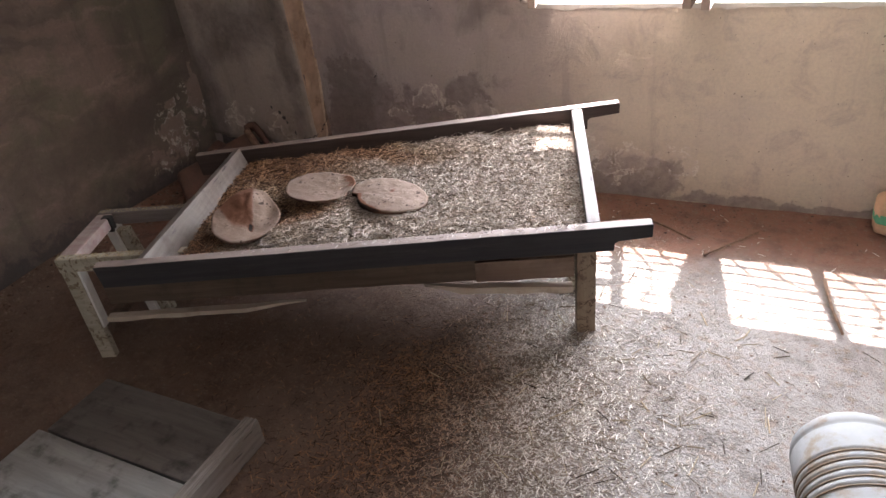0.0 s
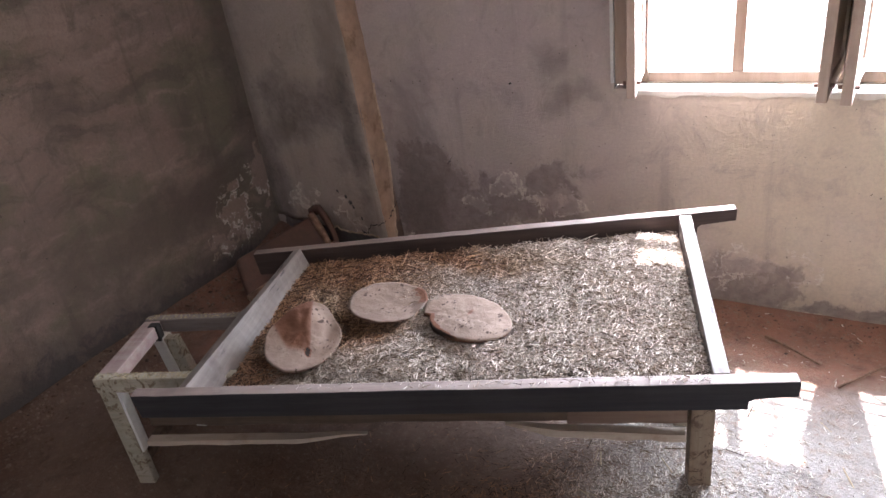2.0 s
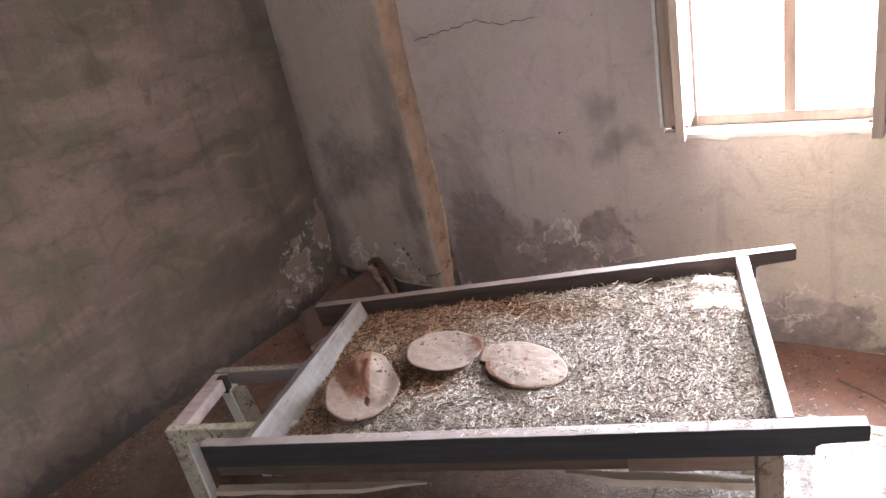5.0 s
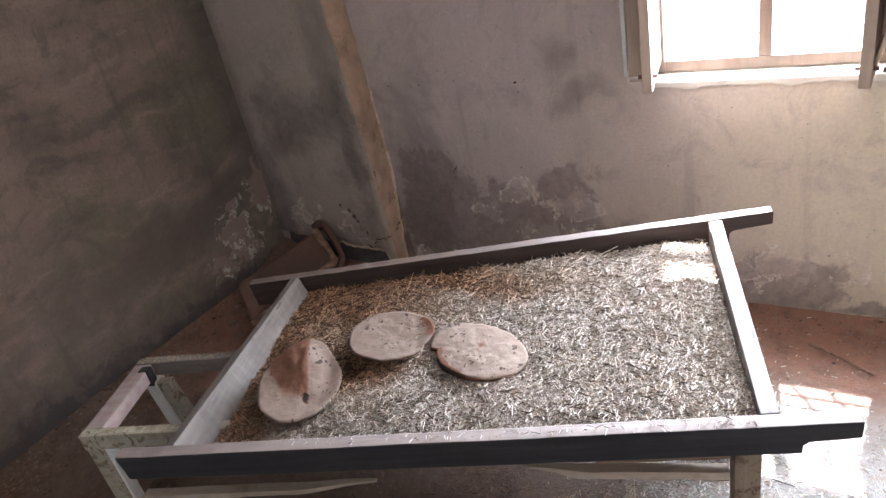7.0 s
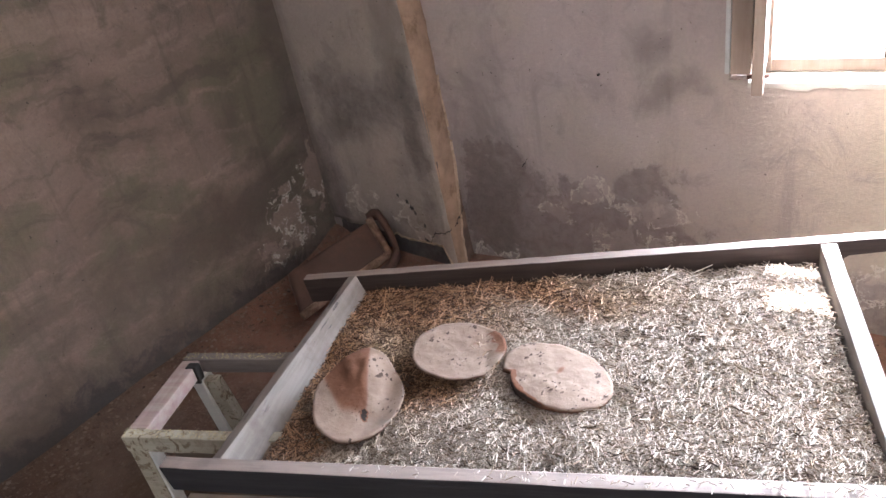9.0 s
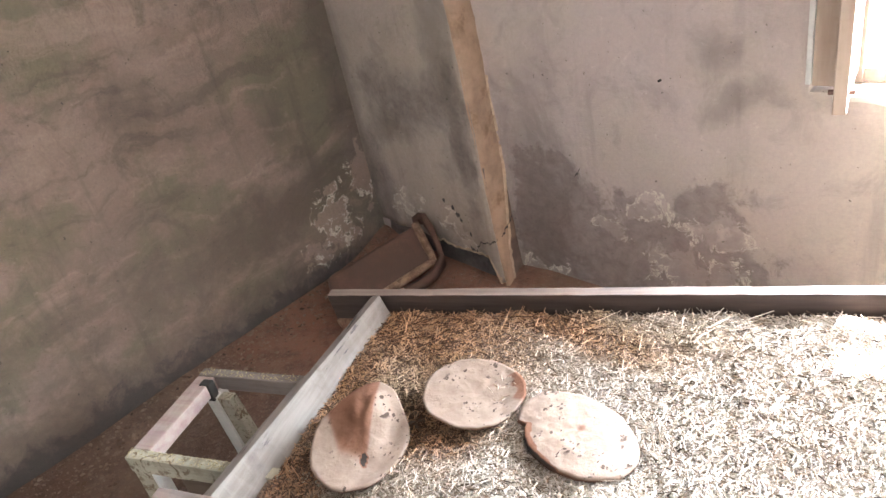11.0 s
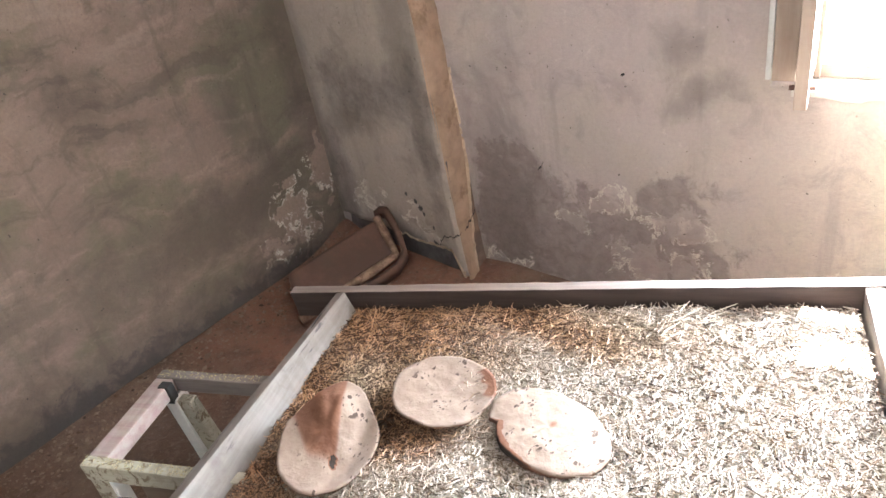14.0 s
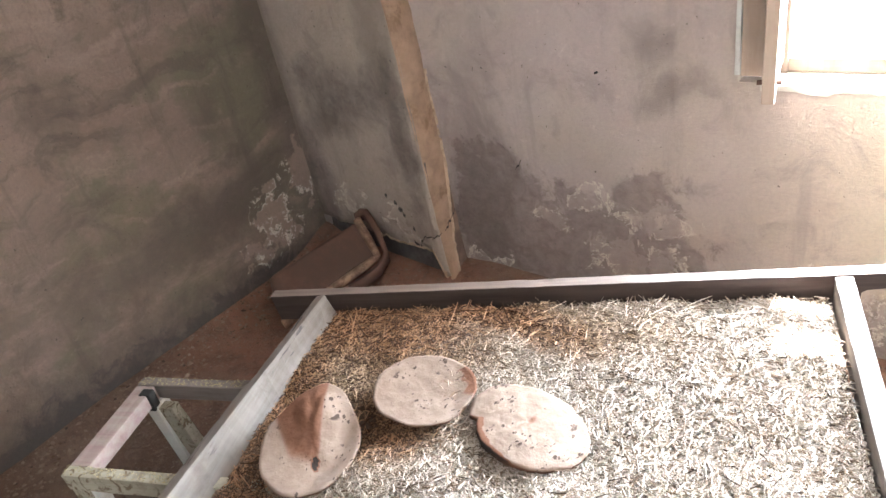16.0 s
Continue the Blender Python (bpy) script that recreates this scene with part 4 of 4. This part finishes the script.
me = strands(520, along_back, (0.05, 0.16), (0.0012, 0.0030), 12, 0.10)
me.materials.append(STRAW)
tagged(new("long_straw", me), "long loose straws lying along the back rail", "straw", kind="stuff")
mat_bed = part("straw_mat", grid_sheet(90, 50, lambda a, b: TRAY @ Vector((0.25 + a * 1.405, 0.012 + b * 0.778, tray_surface(0.25 + a * 1.405, 0.012 + b * 0.778)))), UNDERSTRAW, None, "", True)
tagged(mat_bed, "packed under-layer of straw and chaff", "straw", kind="stuff")


def on_floor(cx, cy, sx, sy):
    def f(rs):
        x, y = rs.normal(cx, sx), rs.normal(cy, sy)
        x, y = min(max(x, 0.1), 4.6), min(max(y, -3.6), -0.06)
        return np.array((x, y, floor_z(x, y) + 0.004)), NUP
    return f


def drift(cx, cy, sx, sy):
    """Straw thick on the window side of a slanting line, thin beyond it."""
    def f(rs):
        while True:
            x, y = rs.normal(cx, sx), rs.normal(cy, sy)
            over = x - 1.97 - 0.25 * (y + 1.3) + 0.16 * noise.noise((x * 3.5, y * 3.5, 4.4)) + 0.10 * noise.noise((x * 10, y * 10, 1.4))
            if -3.6 < y < -0.10 and x < 4.6 and rs.rand() < 0.06 + 0.94 * step(over, -0.06, 0.22):
                return np.array((x, y, floor_z(x, y) + 0.003)), NUP
    return f


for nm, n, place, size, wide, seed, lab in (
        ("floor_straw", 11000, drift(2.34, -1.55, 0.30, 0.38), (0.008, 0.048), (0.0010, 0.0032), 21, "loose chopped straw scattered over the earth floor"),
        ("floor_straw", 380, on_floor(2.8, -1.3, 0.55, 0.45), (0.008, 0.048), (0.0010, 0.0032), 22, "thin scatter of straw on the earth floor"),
        ("floor_straw", 1500, on_floor(1.90, -1.72, 0.34, 0.36), (0.006, 0.040), (0.0009, 0.0024), 23, "dark reddish straw on the earth floor"),
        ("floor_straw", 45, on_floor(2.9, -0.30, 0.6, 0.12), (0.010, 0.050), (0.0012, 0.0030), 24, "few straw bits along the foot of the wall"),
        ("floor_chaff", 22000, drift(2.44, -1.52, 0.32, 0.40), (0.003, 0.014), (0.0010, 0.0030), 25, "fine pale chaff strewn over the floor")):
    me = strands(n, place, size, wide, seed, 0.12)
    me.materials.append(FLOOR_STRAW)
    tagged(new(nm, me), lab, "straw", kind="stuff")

me = strands(130, on_floor(2.78, -1.50, 0.36, 0.36), (0.04, 0.11), (0.0025, 0.005), 26, 0.03)
me.materials.append(TWIG)
tagged(new("twigs", me), "thin dry stalks and twigs among the floor straw", "twigs", kind="stuff")


def on_bench(rs):
    x = rs.uniform(0.0, 0.36)
    y = rs.uniform(0.002, 0.033) if rs.rand() < 0.5 else BW - rs.uniform(0.002, 0.033)
    q = bench.matrix_world @ Vector((x, y, BZ + 0.0015))
    return np.array(q), NUP


me = strands(420, on_bench, (0.003, 0.010), (0.0008, 0.0022), 31, 0.1)
me.materials.append(CHAFF)
tagged(new("chaff", me), "yellowish chaff sprinkled on the bench rails", "chaff", kind="stuff")


def clods(n, place, size, seed):
    """Crumbs of earth and plaster as squashed octahedra in one mesh."""
    rs = np.random.RandomState(seed)
    vs, fs = [], []
    for i in range(n):
        x, y = place(rs)
        r = size[0] + (size[1] - size[0]) * rs.beta(1, 4)
        c = np.array((x, y, floor_z(x, y) + r * 0.3))
        a = rs.uniform(0, 3.1)
        ax, ay = np.array((math.cos(a), math.sin(a), 0)) * r * rs.uniform(0.7, 1.4), np.array((-math.sin(a), math.cos(a), 0)) * r * rs.uniform(0.5, 1.0)
        az = np.array((0, 0, r * rs.uniform(0.4, 0.8)))
        k = len(vs)
        vs += [tuple(c + d) for d in (ax, ay, -ax, -ay, az, -az)]
        fs += [(k, k + 1, k + 4), (k + 1, k + 2, k + 4), (k + 2, k + 3, k + 4), (k + 3, k, k + 4), (k + 1, k, k + 5), (k + 2, k + 1, k + 5), (k + 3, k + 2, k + 5), (k, k + 3, k + 5)]
    me = bpy.data.meshes.new("crumbs")
    me.from_pydata(vs, [], fs)
    return me


def near_west(rs):
    y = rs.uniform(-2.4, -0.1)
    return west_x(y) + abs(rs.normal(0.06, 0.10)) + 0.02, y


def near_north(rs):
    x = rs.uniform(0.1, 4.2) if rs.rand() < 0.4 else rs.normal(2.75, 0.35)
    return x, front_y(x) - abs(rs.normal(0.03, 0.13)) - 0.03


def anywhere(rs):
    return rs.uniform(0.2, 4.0), rs.uniform(-3.0, -0.1)


for n, place, size, seed, lab in ((900, near_west, (0.003, 0.022), 41, "crumbs of fallen plaster along the wall foot"), (800, near_north, (0.002, 0.012), 42, "crumbs of red earth along the wall foot"), (1800, anywhere, (0.002, 0.010), 43, "small crumbs of earth on the floor")):
    me = clods(n, place, size, seed)
    me.materials.append(CRUMB)
    tagged(new("earth_crumbs", me), lab, "crumbs", kind="stuff")

# ---- three pale dishes on the straw ----
def dish(at, rx, ry, shape, label, seed, browned, notch=None, narrow=None, th=0.007, lip=None):
    """A thin warped disc; shape(x, y) lifts it, browned(x, y) marks the brown part, notch is a chip (angle, depth)."""
    bm = bmesh.new()
    lay = bm.verts.layers.float.new("brown")
    nr, na = 18, 90
    sheets = []
    for side in (0, 1):
        rings = []
        for i in range(nr + 1):
            r = i / nr
            ring = []
            for k in range(na if i else 1):
                a = 2 * math.pi * k / na
                edge = 1 + 0.04 * noise.noise((math.cos(a) * 2, math.sin(a) * 2, seed)) + 0.018 * noise.noise((math.cos(a) * 9, math.sin(a) * 9, seed))
                if notch:
                    da = a - radians(notch[0])
                    edge -= notch[1] * (1.0 if 0 <= da < radians(34) else 0.0) * (1 - max(0, da) / radians(34)) * r ** 3
                x, y = rx * r * edge * math.cos(a), ry * r * edge * math.sin(a)
                if narrow:
                    x *= narrow(x / rx, y / ry)
                z = shape(x / rx, y / ry) + 0.0025 * noise.noise((x * 30, y * 30, seed)) + 0.0014 * noise.noise((x * 75, y * 75, seed + 3)) - side * (th + (lip(math.degrees(a)) * step(r, 0.8, 1.0) if lip else 0.0))
                vv = bm.verts.new((x, y, z))
                vv[lay] = browned(x / rx, y / ry) if side == 0 else 0.9
                if lip and i == nr:
                    vv[lay] += 45 * lip(math.degrees(a))
                ring.append(vv)
            rings.append(ring)
        for k in range(na):
            t = (rings[0][0], rings[1][k], rings[1][(k + 1) % na])
            bm.faces.new(t)
        for r, s in zip(rings[1:], rings[2:]):
            for k in range(na):
                bm.faces.new((r[k], s[k], s[(k + 1) % na], r[(k + 1) % na]))
        sheets.append(rings)
    for k in range(na):
        a, b = sheets[0][-1], sheets[1][-1]
        bm.faces.new((a[k], b[k], b[(k + 1) % na], a[(k + 1) % na]))
    ob = part("earthen_dish", bm, DISH, None, "", True)
    ob.matrix_world = at
    return tagged(ob, label, "dish", "dishes on the straw")


def bell(x, c, w):
    return math.exp(-((x - c) / w) ** 2)


def put_on_straw(x, y, z, turn, slope_x, slope_y):
    """A place on the straw: a point of the room, a turn about the upright and the slopes along x and y."""
    n = Vector((-slope_x, -slope_y, 1)).normalized()
    c, q = math.cos(radians(turn)), math.sin(radians(turn))
    a = Vector((c, q, slope_x * c + slope_y * q)).normalized()
    at = Matrix((a, n.cross(a), n)).transposed().to_4x4()
    at.translation = (x, y, z)
    return at


def ridge_line(x, y):
    return x - 0.16 + 0.22 * y


def folded(x, y):
    d = ridge_line(x, y)
    rise = step(y, -0.62, 0.45) * (1 - 0.5 * step(y, 0.5, 1.05))
    left = 0.62 + 0.25 * step(y, -0.3, 0.7)
    flank = math.exp(-abs(d / (0.85 * left)) ** 2.2) if d < 0 else math.exp(-abs(d / 0.55) ** 2)
    crease = 0.05 * math.exp(-abs(d) / 0.10) + 0.16 * noise.noise((x * 5, y * 3, 3.0)) * bell(d, -0.1, 0.5)
    rim = 0.012 * step(math.hypot(x, y), 0.62, 1.0) * step(x, 0.0, 0.7)
    return 0.046 * rise * (flank + crease) + rim - 0.010 * bell(d, 0.45, 0.28) * bell(y, 0.0, 0.6) - 0.008 * bell(d, 0.05, 0.3) * bell(y, -0.45, 0.25)


def folded_brown(x, y):
    d = ridge_line(x, y)
    hole = 1.5 if ((d + 0.02) / 0.075) ** 2 + ((y + 0.42) / 0.11) ** 2 < 1 else 0.0
    wide = -0.58 - 0.42 * step(y, -0.4, 0.5)
    return 0.95 * step(d, wide - 0.22, wide + 0.12) * (1 - 0.9 * step(d, -0.05, 0.12)) * step(y, -0.66, -0.1) + hole


def egg(x, y):
    return 1.0 - 0.36 * step(y, 0.0, 1.0)


dish(put_on_straw(1.469, -1.430, 0.540, 25, -0.19, 0.0), 0.121, 0.159, folded, "folded pale earthen dish with a raised brown ridge and dark specks", 1.0, folded_brown, None, egg)
dish(put_on_straw(1.637, -1.186, 0.550, 12, -0.085, -0.07), 0.130, 0.127, lambda x, y: 0.008 * (x * x + y * y) + 0.03 * max(0, x + 0.3 * y - 0.62), "round pale earthen dish with dark specks and browned rim", 2.0,
     lambda x, y: 1.0 * step(x + 0.35 * y + 0.25 * noise.noise((x * 5, y * 5, 2.0)), 0.62, 0.98) * step(y, -0.15, 0.25) + 0.5 * bell(x, 0.25, 0.10) * bell(y, 0.35, 0.08) + 0.45 * bell(x, 0.05, 0.10) * bell(y, 0.02, 0.05))


def chipped(x, y):
    """Brown wedge where the pale coat has broken off along the front edge."""
    a = math.degrees(math.atan2(y, x)) % 360
    f = (a - 212) / 70
    return 1.1 if 0 < f < 1 and math.hypot(x, y) > 0.74 + 0.24 * f else 0.0


dish(put_on_straw(1.929, -1.185, 0.564, -9, -0.085, 0.03), 0.150, 0.106, lambda x, y: -0.010 * (x * x + y * y), "round pale earthen dish with a chipped edge", 3.0,
     lambda x, y: 0.75 * bell(x, 0.05, 0.06) * bell(y, 0.1, 0.2) + chipped(x, y), (214, 0.17), None, 0.007, lambda a: 0.013 * bell(a, 250, 50))


# ---- canister in the corner ----
can = thing("canister", pose(0, 0, 0), "dusty rust-brown flattened canister with a strap handle, leaning in the corner", "canister")
CA, CB, CC, CD = Vector((0.265, -0.60, 0.20)), Vector((0.40, -0.125, 0.25)), Vector((0.55, -0.20, 0.115)), Vector((0.41, -0.71, 0.055))
CN = (CB - CA).cross(CD - CA).normalized()
CN = CN if CN.z > 0 else -CN
CT = CN * -0.06
bm = hexa([CA, CA + CT, CD + CT, CD, CB, CB + CT, CC + CT, CC], 0.022, 10, 0.004, 8)
can_body = part("body", bm, RUST, can, "", True)
part("rim", tube([CD, CD.lerp(CC, 0.35) + CN * 0.004, CD.lerp(CC, 0.8), CC, CC.lerp(CB, 0.35) + CN * 0.006, CC.lerp(CB, 0.8), CB], 0.021, 8), RUST_EDGE, can_body, "worn paler rim", True)


def strap(points, w, t):
    bm = bmesh.new()
    rows = []
    pts = [Vector(p) for p in points]
    for i, p in enumerate(pts):
        d = (pts[min(i + 1, len(pts) - 1)] - pts[max(i - 1, 0)]).normalized()
        n = Vector((0, 0, 1)).cross(d).normalized()
        rows.append([bm.verts.new(p + n * a * t + Vector((0, 0, b * w))) for a, b in ((-1, -1), (1, -1), (1, 1), (-1, 1))])
    for r, s in zip(rows, rows[1:]):
        for k in range(4):
            bm.faces.new((r[k], r[(k + 1) % 4], s[(k + 1) % 4], s[k]))
    bm.faces.new(rows[0])
    bm.faces.new(rows[-1][::-1])
    return bm


part("handle", strap([(0.385, -0.12, 0.245), (0.40, -0.095, 0.262), (0.44, -0.095, 0.265), (0.50, -0.122, 0.225), (0.56, -0.16, 0.175), (0.595, -0.185, 0.12), (0.59, -0.25, 0.08), (0.555, -0.33, 0.055), (0.52, -0.39, 0.045)], 0.026, 0.012), RUST, can, "curved strap handle", True)

# ---- low wooden platform by the camera ----
plat = thing("wooden_platform", pose(1.06, -1.915, 0.0, 0, 0, -2), "low grey wooden platform of two boards on the floor", "platform")
part("board", board(0.0, 0.635, -0.262, 0.0, 0.055, 0.085, 0.004, 10, 0.001, 1), SLIMY, plat)
part("board", board(-0.03, 0.635, -0.56, -0.270, 0.055, 0.085, 0.004, 10, 0.001, 2), SHEENBOARD, plat, "paler worn grey board, its sheen put into the colour")
part("edge_batten", board(0.638, 0.690, -0.56, 0.01, 0.0, 0.10, 0.018, 8, 0.003, 3), TIMBER_Y, plat, "pale rounded edge batten")
part("under_batten", board(0.02, 0.07, -0.54, -0.02, 0.0, 0.053, 0.003), DARKWOOD, plat)

# ---- white plastic drum lying on its side ----
drum = thing("plastic_drum", pose(3.432, -1.545, 0.146, 0, 0, 8), "dirty white ribbed plastic drum lying on its side", "drum")


def drum_mesh():
    bm = bmesh.new()
    prof = [(0.0, 0.0), (0.10, 0.0), (0.128, 0.006), (0.140, 0.02), (0.145, 0.05), (0.142, 0.055), (0.145, 0.06), (0.146, 0.125)]
    y = 0.130
    for i in range(5):
        prof += [(0.1475, y + 0.002), (0.1478, y + 0.012), (0.1445, y + 0.015), (0.1445, y + 0.022)]
        y += 0.026
    prof += [(0.146, y + 0.02), (0.146, y + 0.16), (0.13, y + 0.18), (0.0, y + 0.18)]
    na = 48
    rings = []
    for r, d in prof:
        rings.append([bm.verts.new((max(r, 1e-4) * math.cos(2 * math.pi * k / na), -d, max(r, 1e-4) * math.sin(2 * math.pi * k / na))) for k in range(na)])
    for r, s in zip(rings, rings[1:]):
        for k in range(na):
            bm.faces.new((r[k], r[(k + 1) % na], s[(k + 1) % na], s[k]))
    return bm


drum_body = part("body", drum_mesh(), PLASTIC, drum, "", True)
for i in range(5):
    y = -(0.130 + 0.026 * i + 0.018)
    part("groove", tube([(0.1452 * math.cos(2 * math.pi * k / 40), y, 0.1452 * math.sin(2 * math.pi * k / 40)) for k in range(41)], 0.0028, 5), GRIME, drum_body, "grimy brown groove")


# ---- white sack by the wall ----
def lump(cx, cy, cz, rx, ry, rz, seed):
    bm = bmesh.new()
    bmesh.ops.create_icosphere(bm, subdivisions=4, radius=1.0)
    for vv in bm.verts:
        p = vv.co.copy()
        k = 1 + 0.12 * noise.noise(p * 1.6 + Vector((seed, 0, 0))) + 0.04 * noise.noise(p * 5 + Vector((0, seed, 0)))
        p = Vector([math.copysign(abs(c) ** 0.72, c) for c in p])
        z = max(p.z * k, -0.62)
        vv.co = Vector((cx + p.x * k * rx, cy + p.y * k * ry, cz + z * rz))
    return bm


sack = part("sack", lump(0.36, -2.60, 0.115, 0.40, 0.36, 0.185, 2.0), SACKCLOTH, None, "", True)
tagged(sack, "half-full white woven plastic sack on the floor", "sack")
sack2 = part("sack", lump(0.70, -2.98, 0.11, 0.34, 0.32, 0.17, 6.0), SACKCLOTH, None, "", True)
tagged(sack2, "slumped cream-white woven plastic sack on the floor", "sack")

# ---- small things on the floor ----
def stick(points, r, label):
    ob = part("stick", tube(points, r, 6, lambda f: 1.0 - 0.35 * f), STICKWOOD, None, "", True)
    return tagged(ob, label, "stick")


stick([(2.722, -0.238, 0.008), (2.82, -0.30, 0.012), (2.918, -0.366, 0.008)], 0.006, "thin brown stick lying on the red earth")
stick([(2.982, -0.478, 0.006), (3.09, -0.35, 0.008), (3.183, -0.245, 0.007)], 0.005, "thin bent twig lying on the floor")
stick([(3.430, -0.56, 0.012), (3.437, -0.66, 0.016), (3.452, -0.76, 0.012), (3.478, -0.88, 0.008)], 0.0075, "short pale piece of wood on the floor")
bag = thing("cloth_bag", pose(3.70, -0.10, 0.0), "small orange and green cloth bag by the wall", "bag")
part("body", lump(0, 0, 0.08, 0.09, 0.07, 0.115, 3.0), ORANGEBAG, bag, "", True)
part("stripe", lump(0, -0.006, 0.075, 0.092, 0.072, 0.03, 3.0), GREENBAG, bag, "green stripe", True)
nail = part("nail", tube([(1.609, 0.0, 0.95), (1.609, -0.018, 0.952)], 0.0042, 6), CHAR)
tagged(nail, "dark nail stub in the plaster", "nail")
